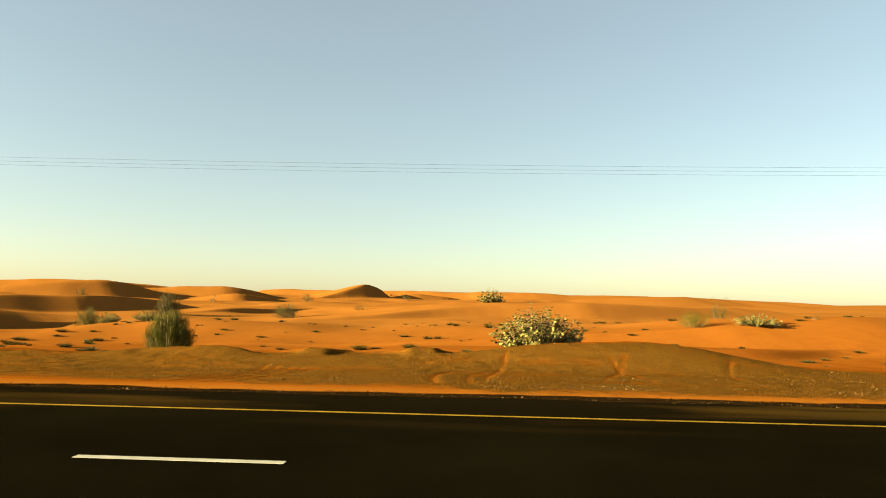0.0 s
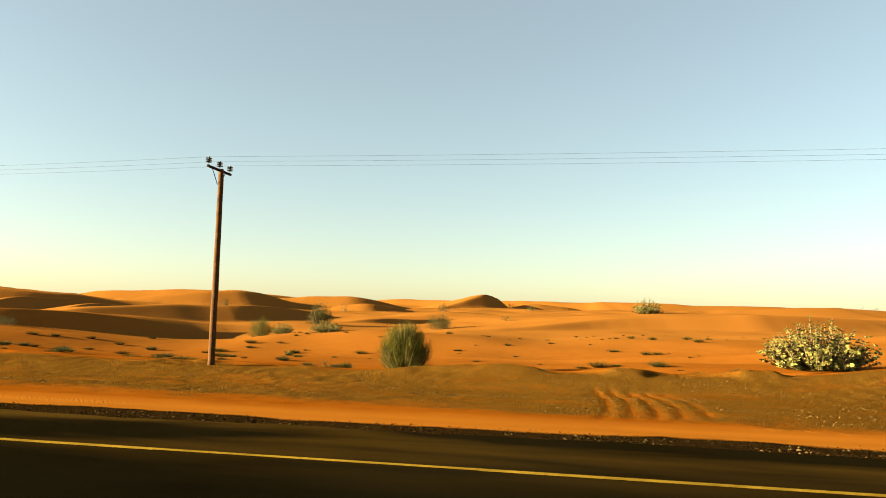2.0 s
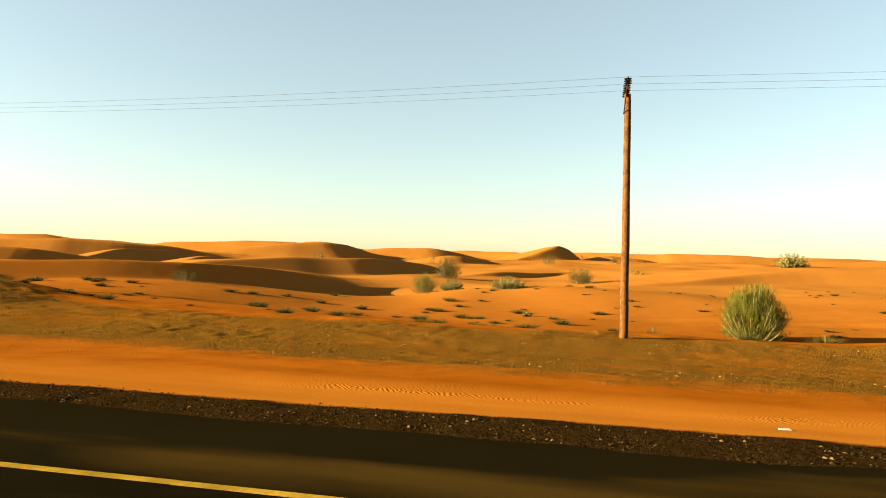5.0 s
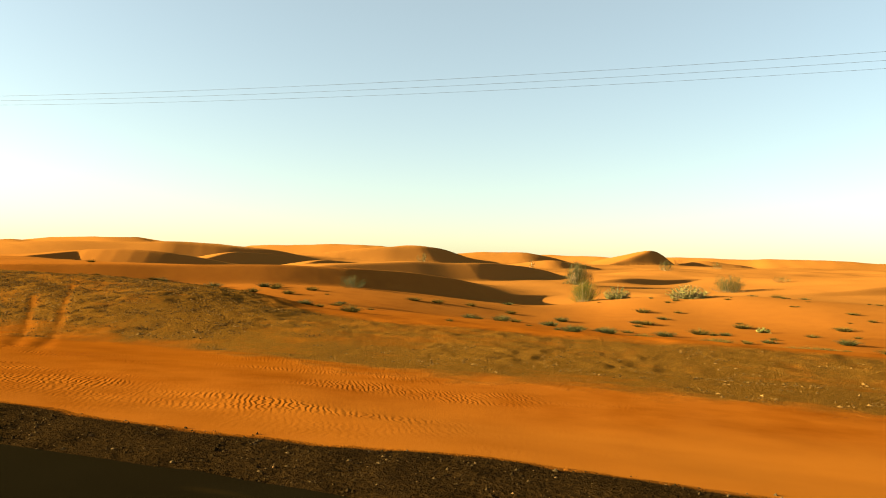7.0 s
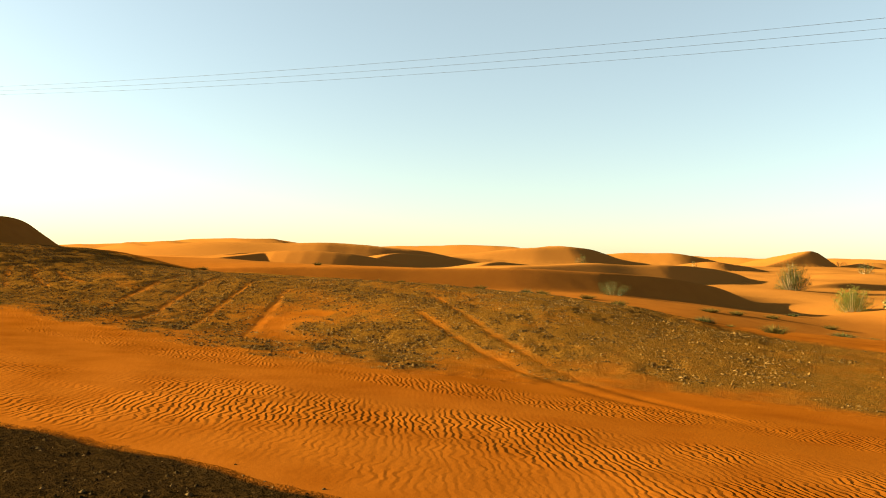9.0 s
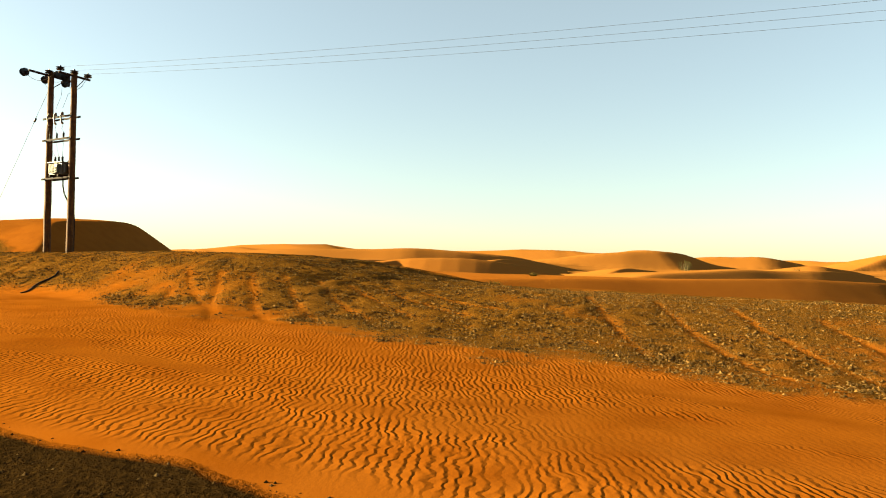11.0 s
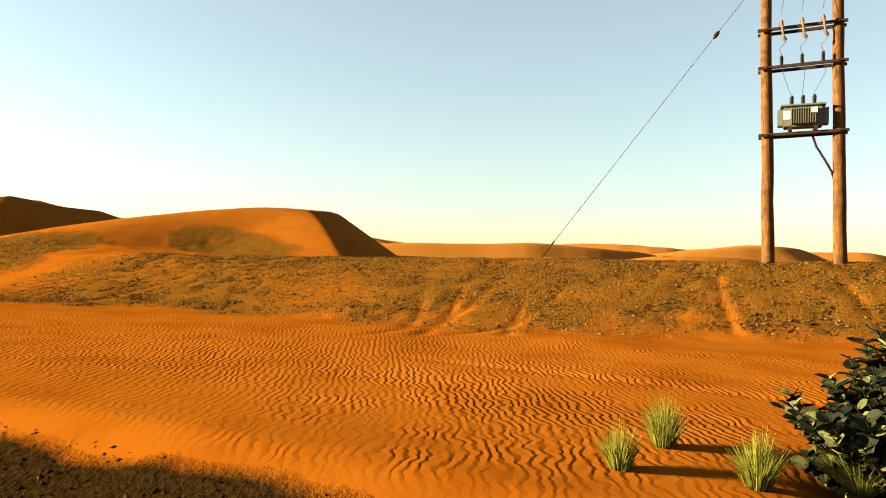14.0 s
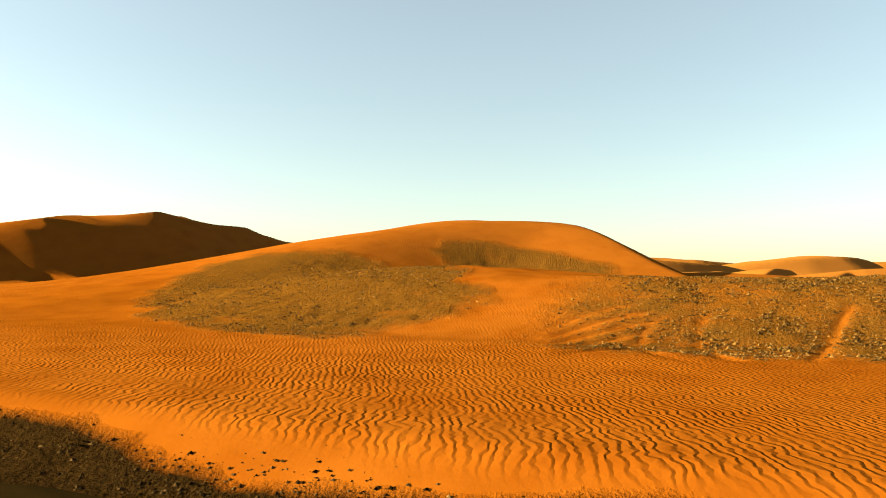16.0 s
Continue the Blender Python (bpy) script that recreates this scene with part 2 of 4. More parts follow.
# ---------------- terrain ----------------
rng = np.random.default_rng(7)
TABLE = rng.random((256, 256))


def vnoise(x, y):
    """Smooth value noise, 0 to 1, period 256."""
    xi, yi = np.floor(x).astype(int), np.floor(y).astype(int)
    fx, fy = x - xi, y - yi
    fx, fy = fx * fx * (3 - 2 * fx), fy * fy * (3 - 2 * fy)
    a, b = TABLE[xi & 255, yi & 255], TABLE[(xi + 1) & 255, yi & 255]
    c, d = TABLE[xi & 255, (yi + 1) & 255], TABLE[(xi + 1) & 255, (yi + 1) & 255]
    return (a * (1 - fx) + b * fx) * (1 - fy) + (c * (1 - fx) + d * fx) * fy


def fbm(x, y, octaves=3):
    s, k, t = 0, 1.0, 0
    for i in range(octaves):
        s, t = s + k * vnoise(x * 2 ** i + 17 * i, y * 2 ** i + 31 * i), t + k
        k *= 0.5
    return s / t


def step(v, a, b):
    u = np.clip((v - a) / (b - a), 0, 1)
    return u * u * (3 - 2 * u)


def smooth_line(v, at, values):
    """Values along a line, rounded at the joints."""
    w = 0.06 * (at[-1] - at[0])
    return sum(np.interp(v + k * w, at, values) for k in (-1.0, -0.5, 0.0, 0.5, 1.0)) / 5


def ridge(x, y, crest, wind, lee=0.74, soft=0.15):
    """A dune: a crest line of (x, y, height), a long windward back on its left side and a slip face on its right side."""
    (x0, y0, _), (x1, y1, _) = crest[0], crest[-1]
    ln = math.hypot(x1 - x0, y1 - y0)
    dx, dy = (x1 - x0) / ln, (y1 - y0) / ln
    along = [(a - x0) * dx + (b - y0) * dy for a, b, _ in crest]
    off = [(a - x0) * dy - (b - y0) * dx for a, b, _ in crest]
    v = (x - x0) * dx + (y - y0) * dy
    s = (x - x0) * dy - (y - y0) * dx - smooth_line(v, along, off)
    h = smooth_line(v, along, [c for *_, c in crest]) * step(v, -6, 2) * (1 - step(v, ln - 2, ln + 6))
    slip = h - lee * np.maximum(s, 0)
    slip = 0.5 * (slip + np.sqrt(slip ** 2 + soft ** 2))
    back = h * np.exp(-(np.minimum(s, 0) / wind) ** 2)
    back = np.where(s > 0, h, back)
    slip = np.where(s > 0, slip, h - lee * s)
    d = slip - back
    return 0.5 * (slip + back - np.sqrt(d * d + 0.006 * h * h / (1 + h)))


DUNES = [
    # the near dark ridge
    ([(-112, 43, 0.1), (-102, 48, 0.9), (-91, 54.5, 1.6), (-80, 61.5, 1.6), (-75, 65.5, 1.7), (-71, 71.5, 1.7), (-68.5, 78, 1.2), (-66, 86, 0.2)], 26),
    # the ridge behind it
    ([(-106, 92, 0.3), (-96, 100, 2.0), (-86, 109, 2.8), (-78, 114.5, 2.6), (-72, 125, 1.6), (-68, 136, 0)], 22),
    # second ridge
    ([(-160, 72, 0.2), (-140, 74, 0.4), (-128, 76, 1.1), (-117, 79, 2.7), (-109, 84, 2.3), (-101, 92, 0)], 20),
    # long dune with a steep right end
    ([(-200, 108, 1.6), (-172, 118, 3.8), (-148, 128, 4.3), (-136, 134.5, 2.9), (-120, 150, 0)], 34),
    # far single peak
    ([(-135, 158, 1.2), (-119, 165, 3.0), (-107, 172.5, 4.6), (-101, 178, 2.2), (-92, 198, 0)], 26),
    ([(-160, 150, 0.8), (-146, 153, 2.5), (-136, 158, 0.3)], 12),
    ([(-200, 222, 2.0), (-165, 230, 4.2), (-140, 236, 4.0), (-118, 250, 0.5)], 34),
    ([(-115, 196, 1.0), (-98, 202, 3.4), (-88, 205, 4.0), (-80, 209, 2.0), (-74, 216, 0)], 20),
    ([(-92, 178, 0.3), (-78, 182, 2.2), (-66, 190, 0)], 20),
    # dark pointed dune
    ([(-67, 235, 0.8), (-60, 244, 3.4), (-54.8, 252.5, 5.8), (-51.5, 262, 4.2), (-49, 276, 0.5)], 18),
    ([(-48, 258, 0.6), (-40, 262, 2.2), (-28, 266, 1.6), (-18, 272, 0)], 12),
    ([(-62, 118, 0.2), (-56, 124, 0.9), (-50, 130, 0.7), (-44, 138, 0)], 14),
    ([(-60, 84, 0), (-52, 86, 0.5), (-44, 92, 0)], 14),
    # broad swells on the plain
    ([(-34, 104, 0.2), (-16, 116, 1.8), (6, 122, 2.6), (30, 132, 2.2), (60, 150, 0.3)], 30),
    ([(-40, 58, 0.1), (-22, 60, 0.3), (-5, 61, 1.0), (6, 62, 1.9), (14, 62, 2.5), (30, 68, 2.2), (60, 80, 0)], 30, 0.24),
    ([(-20, 47, 0), (-8, 47, 0.55), (6, 50, 0.7), (24, 60, 0.3)], 12),
    ([(10, 210, 0.5), (40, 218, 2.6), (80, 232, 2.0), (120, 250, 0)], 30),
    ([(-110, 296, 1.5), (-70, 298, 3.0), (-15, 302, 3.6), (10, 306, 3.4), (60, 318, 3.0), (130, 340, 0)], 34),
    ([(-330, 190, 1.0), (-270, 205, 4.5), (-234, 213, 4.9), (-212, 224, 1.6)], 40),
    ([(-215, 112, 0.5), (-198, 124, 4.0), (-186, 132, 3.6), (-176, 142, 0)], 18),
    # great dune behind the embankment
    ([(-131.8, 41.5, 0.0), (-134.9, 45.4, 1.5), (-139.2, 48.7, 2.75), (-143.8, 55.0, 3.3), (-145.5, 62.6, 3.9), (-150.7, 68.7, 1.2), (-155.0, 78.0, 1.0), (-158.0, 86.0, 0.0)], 22, 0.64),
    ([(-186, 10, 2.2), (-178.9, 26.1, 5.4), (-172.8, 39.6, 4.4), (-169.9, 45.7, 5.65), (-165.9, 51.3, 5.85), (-165.9, 53.3, 4.15), (-162.5, 59.4, 3.2), (-158.9, 69.1, 1.8), (-154, 80, 0)], 40),
    ([(-240, 20, 2.0), (-225, 45, 4.5), (-212, 66, 5.2), (-200, 88, 3.0), (-192, 106, 0)], 40),
    ([(-139, 79, 0.4), (-134, 88, 2.2), (-131, 98, 2.8), (-129, 110, 0.4)], 10),
    ([(-125, 70, 0.2), (-121.5, 78, 2.0), (-118.5, 88, 2.3), (-116, 98, 0.2)], 8),
    ([(-130, 104, 0.2), (-125.5, 114, 2.6), (-122, 126, 2.0), (-120, 138, 0)], 10),
    ([(-107, 97, 0.0), (-103, 107, 2.3), (-100, 117, 1.7), (-98, 128, 0)], 10),
]


def over(x, at, values):
    return np.interp(x, at, values)


def verge(x, y):
    """The sand strip beside the road: its height, from the shoulder out to the foot of the bank."""
    near = over(x, [-200, -140, -100, -85, -72, -60, -45, 0, 60], [0.6, 0.45, 0.30, 0.12, -0.08, -0.22, -0.32, -0.36, -0.36])
    out = over(x, [-200, -145, -125, -107, -97, -88, -79, -70, -53, -40, -25, -15, 10], [0.6, 0.43, 0.40, 0.45, 0.45, 0.12, -0.35, -0.62, -0.88, -1.08, -1.12, -0.88, -0.95])
    return near + (out - near) * np.clip((y - 18) / (foot_y(x) - 18), 0, 1)


def foot_y(x):
    return over(x, [-150, -120, -107, -97, -80, -68, -56, -40, 0], [24.5, 25.2, 26.3, 25.2, 26.5, 25.5, 28.0, 30.5, 30.5])


def crest_y(x):
    return over(x, [-150, -130, -112, -98, -90, -80, -72, -64, -40, 0], [31.5, 31.5, 31.5, 31.8, 33.0, 36.0, 35.0, 34.0, 35.0, 35.0])


def crest_z(x):
    """Height of the bank's crest along the road."""
    at, up = ([-190, -150, -138, -125, -112, -103, -99, -96.4, -93, -86, -80, -75, -72, -69, -66, -60, -50, -40, -36, -33, -30, -27, -14, -10.5, -7, -3.5, -0.5, 3, 8],
                [0.6, 0.8, 1.65, 1.92, 2.02, 2.12, 2.0, 1.5, 1.05, 0.92, 0.9, 0.66, 0.56, 0.12, -0.3, -0.55, -0.72, -0.84, -0.92, -1.0, -0.84, -0.72, -0.6, -0.1, 0.14, 0.08, -0.35, -1.0, -1.15])
    return (over(x - 1.4, at, up) + 2 * over(x, at, up) + over(x + 1.4, at, up)) / 4


def land(x, y):
    """Height of the open ground, without ripples."""
    field = np.interp(y, [30, 45, 60, 80, 107, 150, 218, 300, 600, 3000], [-0.95, -1.55, -1.40, -1.05, -0.4, 1.2, 3.4, 4.6, 6.5, 9.0])
    back = 1 - step(y, 58, 98)
    field = field + back * sum(np.interp(-x + d, [60, 72, 90, 110, 130, 150, 166, 200], [0, 0.9, 1.3, 2.2, 3.7, 3.75, 2.3, 1.6]) for d in (-3, -1, 1, 3)) / 4 + (1 - back) * 1.3 * step(-x, 75, 135)
    near = step(y, 34, 60)
    field = field + near * (fbm(x / 26 + 3, y / 30 + 5) - 0.5) * 1.5 + near * (fbm(x / 9, y / 11 + 40, 2) - 0.5) * 0.35
    field = field + 0.9 * np.exp(-((x + 47) / 12) ** 2 - ((y - 77) / 9) ** 2)
    field = field + 0.7 * np.exp(-((x + 60) / 9) ** 2 - ((y - 43) / 6) ** 2) + 0.08 * np.exp(-((x + 34) / 7) ** 2 - ((y - 42) / 5) ** 2)
    field = field - 0.30 * np.exp(-((x + 24) / 9) ** 2 - ((y - 44) / 6) ** 2) - 0.7 * np.exp(-((x + 26) / 9) ** 2 - ((y - 60) / 7) ** 2)
    field = field - 0.5 * np.exp(-((x + 121) / 19) ** 2 - ((y - 92) / 16) ** 2) - 0.9 * np.exp(-((x + 66) / 7) ** 2 - ((y - 80) / 9) ** 2)
    field = field + step(y, 105, 170) * (fbm(x / 24 + 40, y / 15 + 8, 3) - 0.5) * 1.7
    far = step(y, 260, 420)
    field = field + far * (fbm(x / 60 + 9, y / 70 + 2) - 0.42) * 7
    top = np.zeros(x.shape)
    for crest, *shape in DUNES:
        top = np.maximum(top, ridge(x, y, crest, *shape))
    z = field + top
    # verge and bank
    v = verge(x, y) + 0.10 * (fbm(x / 5, y / 2.5) - 0.5)
    c, f = crest_y(x), foot_y(x)
    rise = np.clip((y - f) / (c - f), 0, 1)
    rise = np.where(y < c, 0.55 * rise * rise * (3 - 2 * rise) + 0.45 * np.sin(rise * math.pi / 2) ** 1.3, 1 - step(y, c + 5, c + 19))
    m = v + (crest_z(x) - verge(x, f + 1)) * rise + 0.16 * rise * (fbm(x / 2.4, y / 1.6 + 9) - 0.5)
    m = m + 0.9 * np.exp(-((x + 143.5) / 6.5) ** 2 - ((y - 35) / 5.5) ** 2)
    # spoil heaped along the outer lip
    lump = np.exp(-((y - 34.4 - 1.2 * fbm(x / 6 + 4, y * 0 + 2)) / 0.9) ** 2) * step(x, -44, -39) * (1 - step(x, -16, -10))
    m = m + 0.30 * lump * (1 - np.exp(-((x + 33) / 2.2) ** 2)) * step(fbm(x / 2.6 + 70, y / 2.6 + 1, 2), 0.40, 0.65)
    west = step(-x, 140, 154)
    high = np.clip(crest_z(x), 0, 1)
    w = step(y, 36.2 + 1.5 * high - 14 * west, 42 + 7 * high * (1 - west) + 2 * west)
    low = m * (1 - w) + z * w
    # sand banked against the shoulder, the shoulder, and the bed under the road
    rise = step(-x, 72, 90)
    k = step(y, 15.4 - 0.75 * rise, 18.3 - 2.3 * rise)
    out = low * k + (-0.04) * (1 - k)
    return np.where(y < 14.48, -0.12, out)


def rim_y(x):
    """Outer edge of the gravel shoulder."""
    return np.interp(x, [-150, -138, -133, -129, -120, -114, -109, -104, -97, -89, -85, -66, -50, -40, -28],
                     [15.6, 15.52, 15.3, 15.48, 15.58, 15.38, 15.33, 15.3, 15.36, 15.7, 15.9, 16.1, 16.2, 15.8, 15.55])


# wheel ruts: both ends, and how far the middle bows out
RUTS = [(-77.0, 33.6, -66.0, 22.0, 0.0), (-76.2, 31.0, -67.0, 22.2, 0.0), (-101.4, 29.2, -96.4, 25.5, 0.2), (-100.1, 27.4, -98.4, 25.2, 0.0),
        (-13.9, 22.0, -13.7, 28.0, -0.5), (-12.8, 22.0, -12.4, 28.0, -0.5), (-6.2, 33.0, -8.7, 24.5, 0.0), (-6.9, 33.0, -6.6, 25.0, 0.0), (-1.4, 33.2, -3.2, 26.5, 0.2), (-11.5, 34.0, -12.7, 23.0, 0.0)]
RUTS += [(-119.2, 28.2, -118.0, 23.0, 0.0), (-118.4, 28.3, -118.9, 22.5, 0.0), (-117.5, 28.2, -116.6, 24.0, 0.0), (-116.5, 28.2, -117.6, 23.4, 0.0), (-119.9, 27.2, -118.8, 24.2, 0.0),
         (-133.0, 26.8, -131.8, 22.2, 0.5), (-131.9, 27.6, -131.2, 22.8, 0.3), (-128.7, 28.4, -130.1, 23.2, 0.2)]
RUTS += [(-100.0 + 1.15 * i, 29.4 + 0.2 * i, -94.6 + 0.95 * i, 23.6 + 0.9 * i, 0.15) for i in range(7)]
RUTS += [(-135.2 + 0.22 * i, 26.3 - 0.75 * i, -133.2 + 0.25 * i, 28.2 - 0.55 * i, -0.25) for i in range(6)]
RUTS += [(-22.4 + 0.62 * i, 20.4 + 0.3 * i, -22.3 + 0.6 * i, 32.6 - 0.4 * i, 0.35) for i in range(5)]
RUTS += [(-88.5 + 2.1 * i, 33.5 - 0.4 * i, -84.3 + 2.1 * i, 25.0, 0.2) for i in range(4)]
RUTS += [(-117.0, 20.6, -97.5, 20.2, 0.3), (-113.0, 18.7, -97.0, 18.5, 0.2)]
RUTS += [(-110.5 - 2.6 * i, 29.5, -109.6 - 2.9 * i, 26.2, 0.0) for i in range(2)]


def tracks(x, y):
    """Wheel ruts that climb the bank: how deep they are trodden, 0 to 1."""
    d = np.zeros(x.shape)
    for x0, y0, x1, y1, bow in RUTS:
        near = (x > min(x0, x1) - 2) & (x < max(x0, x1) + 2) & (y > min(y0, y1) - 2) & (y < max(y0, y1) + 2)
        px, py = x[near], y[near]
        ln = math.hypot(x1 - x0, y1 - y0)
        ux, uy = (x1 - x0) / ln, (y1 - y0) / ln
        a = ((px - x0) * ux + (py - y0) * uy) / ln
        off = (px - x0) * uy - (py - y0) * ux - bow * 4 * a * (1 - a) + 0.12 * (fbm(px / 1.3 + x0, py / 1.3, 2) - 0.5)
        deep = np.exp(-(off / 0.14) ** 2) * step(a, -0.06, 0.1) * (1 - step(a, 0.85, 1.06)) * (0.55 + 0.45 * step(fbm(px / 0.8, py / 0.8 + x0, 2), 0.25, 0.6))
        d[near] = np.maximum(d[near], deep)
    return d


def gravel_cover(x, y):
    n = fbm(x / 3.0 + 11, y / 2.0 + 7, 4)
    q = fbm(x / 0.9 + 5, y / 0.8 + 2, 3)
    rim = rim_y(x) - 0.04 * step(-x, 108, 120)
    shoulder = step(y, 14.1, 14.7) * (1 - step(y + 0.9 * (n - 0.5), rim - 0.22, rim + 0.12))
    lower = over(x, [-150, -139, -120, -108, -104, -99, -90, -76, -68, -58, -45, -30, -15, 0], [23.0, 23.0, 25.0, 26.4, 27.2, 25.0, 24.4, 23.6, 25.5, 23.6, 22.6, 21.6, 19.6, 18.6])
    wander = 2.6 * (n - 0.5) + 1.6 * (q - 0.5)
    bank = step(y + wander, lower - 1.2, lower + 2.2) * (1 - step(y + 0.8 * wander, crest_y(x) - 0.5 + 5 * step(-x, 60, 82), crest_y(x) + 2 + 6 * step(-x, 60, 82)))
    bank = bank * (1 - step(-x, 133 + 3 * (n - 0.5), 137))
    bank = bank * (1 - 0.95 * np.exp(-((x + 78.6 + 0.35 * (y - 28) + 3.5 * (n - 0.5) + 2.0 * (q - 0.5)) / 1.7) ** 2 - ((y - 28.2 + 3 * (q - 0.5)) / 2.4) ** 2))
    bank = bank * (1 - 0.20 * step(fbm(x / 4.5 + 21, y / 1.6 + 14, 3), 0.52, 0.68))
    hill = ((0.70 * (x + 145.6) - 0.714 * (y - 31.9)) / 9.9) ** 2 + ((0.714 * (x + 145.6) + 0.70 * (y - 31.9)) / 5.4) ** 2 + 0.9 * (n - 0.5) + 0.5 * (q - 0.5)
    bank = np.maximum(bank, 1 - step(hill, 0.65, 1.2))
    lens = ((x + 140.2) / 5.4) ** 2 + ((y - 42.2) / 2.8) ** 2 + 1.2 * (n - 0.5)
    bank = np.maximum(bank, 1 - step(lens, 0.6, 1.2))
    far = 0.35 * step(fbm(x / 14 + 60, y / 5 + 3), 0.55, 0.75) * step(y, 40, 48) * (1 - step(y, 70, 90))
    g = np.maximum(shoulder, np.clip(bank, 0, 1) * (0.34 + 0.36 * n + 0.40 * q) * (1 - 0.16 * step(-x, 118, 126) * (1 - step(-x, 132, 137))))
    g = np.maximum(g * (1 - 0.60 * tracks(x, y)), 0)
    return np.where(y < 14.5, np.where(y < -9.2, 0.0, 1.0), np.maximum(g, far * 0.3))


def ripples(x, y, g):
    """How strongly the wind has rippled the sand, 0 to 1."""
    patch = 0.06 + 0.94 * step(fbm(x / 7 + 30, y / 1.3 + 12, 3), 0.40, 0.56)
    patch = patch * (0.25 + 1.35 * step(fbm(x / 0.9 + 3, y / 0.7 + 1, 2), 0.25, 0.7))
    patch = np.maximum(patch, 0.14 * step(-x, 72, 82) + 0.42 * step(-x, 113, 121) + 0.30 * step(-x, 96, 104) * step(y, 16.8, 17.8) * (0.3 + 0.7 * step(fbm(x / 5 + 8, y / 2 + 4, 2), 0.3, 0.6)))
    patch = np.maximum(patch, 0.8 * step(-x, 83, 87) * (1 - step(-x, 103, 107)) * step(fbm(x / 4 + 2, y / 1.2, 2), 0.2, 0.45))
    patch = patch * (1 - 0.75 * step(x, -67, -63) * (1 - step(y + 1.2 * (fbm(x / 3, y / 3 + 5, 2) - 0.5), 17.6, 18.8)))
    zone = step(y - rim_y(x), 0.1, 0.5) * (1 - step(g, 0.2, 0.5)) * (1 - 0.75 * step(y + 2.5 * (fbm(x / 6 + 9, y / 6, 2) - 0.5), 23.0, 25.2))
    east = 1 - 0.85 * step(x, -64, -48) * step(np.abs(y - 18.6 - 0.5 * (fbm(x / 8, x * 0 + 3, 2) - 0.5)), 0.15, 0.5)
    return np.clip(patch * zone * east, 0, 1)


def ground_shape(xs, ys):
    """Heights, gravel cover and ripple strength over a grid."""
    X, Y = np.meshgrid(xs, ys)
    Z = land(X, Y)
    G = gravel_cover(X, Y)
    T = tracks(X, Y)
    R = ripples(X, Y, G)
    Z = Z - 0.036 * T
    Z = Z + np.where((Y > 14.6) & (Y < 17), G, 0) * 0.05 * (fbm(X / 0.35, Y / 0.35, 2) - 0.5)
    Z = Z + np.where((Y > 19) & (Y < 44), np.clip(G * 1.5, 0, 1), 0) * 0.05 * (step(fbm(X / 0.42 + 8, Y / 0.42, 3), 0.35, 0.75) - 0.4) * (0.3 + 0.7 * step(fbm(X / 3 + 1, Y / 3, 2), 0.35, 0.6))
    # scour hollow beside the cabinet and sand heaped round the milkweed
    Z = Z - 0.38 * np.exp(-(((X + 104.05) / 0.80) ** 2 + ((Y - 16.85) / 0.50) ** 2) ** 2)
    Z = Z - 0.27 * np.exp(-(((X + 110.2) / 1.6) ** 2 + ((Y - 17.3) / 0.95) ** 2) ** 2) + 0.04 * np.exp(-((X + 110.3) / 1.5) ** 2 - ((Y - 16.3) / 0.22) ** 2)
    return np.stack([X, Y, Z, G, R], -1).reshape(-1, 5).astype(np.float32)


def build_ground():
    """One sheet: a fine grid beside the road, and every second column of it out over the dunes."""
    xs = np.concatenate([-150 - np.geomspace(0.3, 2900, 110)[::-1], np.arange(-150, -48, 0.10), np.arange(-48, 8, 0.14), 8 + np.geomspace(0.2, 3000, 90)])
    xs = xs[: len(xs) - 1 + len(xs) % 2]
    near_y = np.concatenate([[-3000, -600, -100, -20, 0, 14.0, 14.47, 14.53], np.arange(14.63, 22, 0.1), np.arange(22, 38, 0.16)])
    far_y = np.concatenate([np.geomspace(38.2, 130, 330), np.geomspace(130.6, 330, 190), np.geomspace(333, 3000, 45)])
    near, far = ground_shape(xs, near_y), ground_shape(xs[::2], far_y)
    nx, fx = len(xs), len(xs[::2])

    def cells(n, rows, start):
        i = start + (np.arange(rows - 1)[:, None] * n + np.arange(n - 1)).ravel()
        return np.stack([i, i + 1, i + n + 1, i + n], 1)

    base = len(near)
    quads = np.concatenate([cells(nx, len(near_y), 0), cells(fx, len(far_y), base)]).astype(np.int32)
    k = np.arange(fx - 1)
    row = base - nx
    seam = np.stack([row + 2 * k, row + 2 * k + 1, row + 2 * k + 2, base + k + 1, base + k], 1).astype(np.int32)
    data = np.concatenate([near, far])
    G, R = data[:, 3], data[:, 4]
    loops = np.concatenate([quads.ravel(), seam.ravel()])
    starts = np.concatenate([np.arange(0, quads.size, 4), quads.size + np.arange(0, seam.size, 5)]).astype(np.int32)
    me = bpy.data.meshes.new("ground")
    me.vertices.add(len(data))
    me.vertices.foreach_set("co", np.ascontiguousarray(data[:, :3]).ravel())
    me.loops.add(len(loops))
    me.loops.foreach_set("vertex_index", loops)
    me.polygons.add(len(starts))
    me.polygons.foreach_set("loop_start", starts)
    me.polygons.foreach_set("use_smooth", np.ones(len(starts), bool))
    at = me.attributes.new("gravel", "FLOAT", "POINT")
    at.data.foreach_set("value", G.ravel().astype(np.float32))
    at = me.attributes.new("ripple", "FLOAT", "POINT")
    at.data.foreach_set("value", R.ravel().astype(np.float32))
    me.update(calc_edges=True)
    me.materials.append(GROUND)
    return tagged(new("ground", me), "orange desert sand with wind ripples, dunes and gravel banks", "ground", kind="structure")


build_ground()


def gz(x, y):
    return float(land(np.array([float(x)]), np.array([float(y)]))[0])

# ---------------- helpers for things ----------------


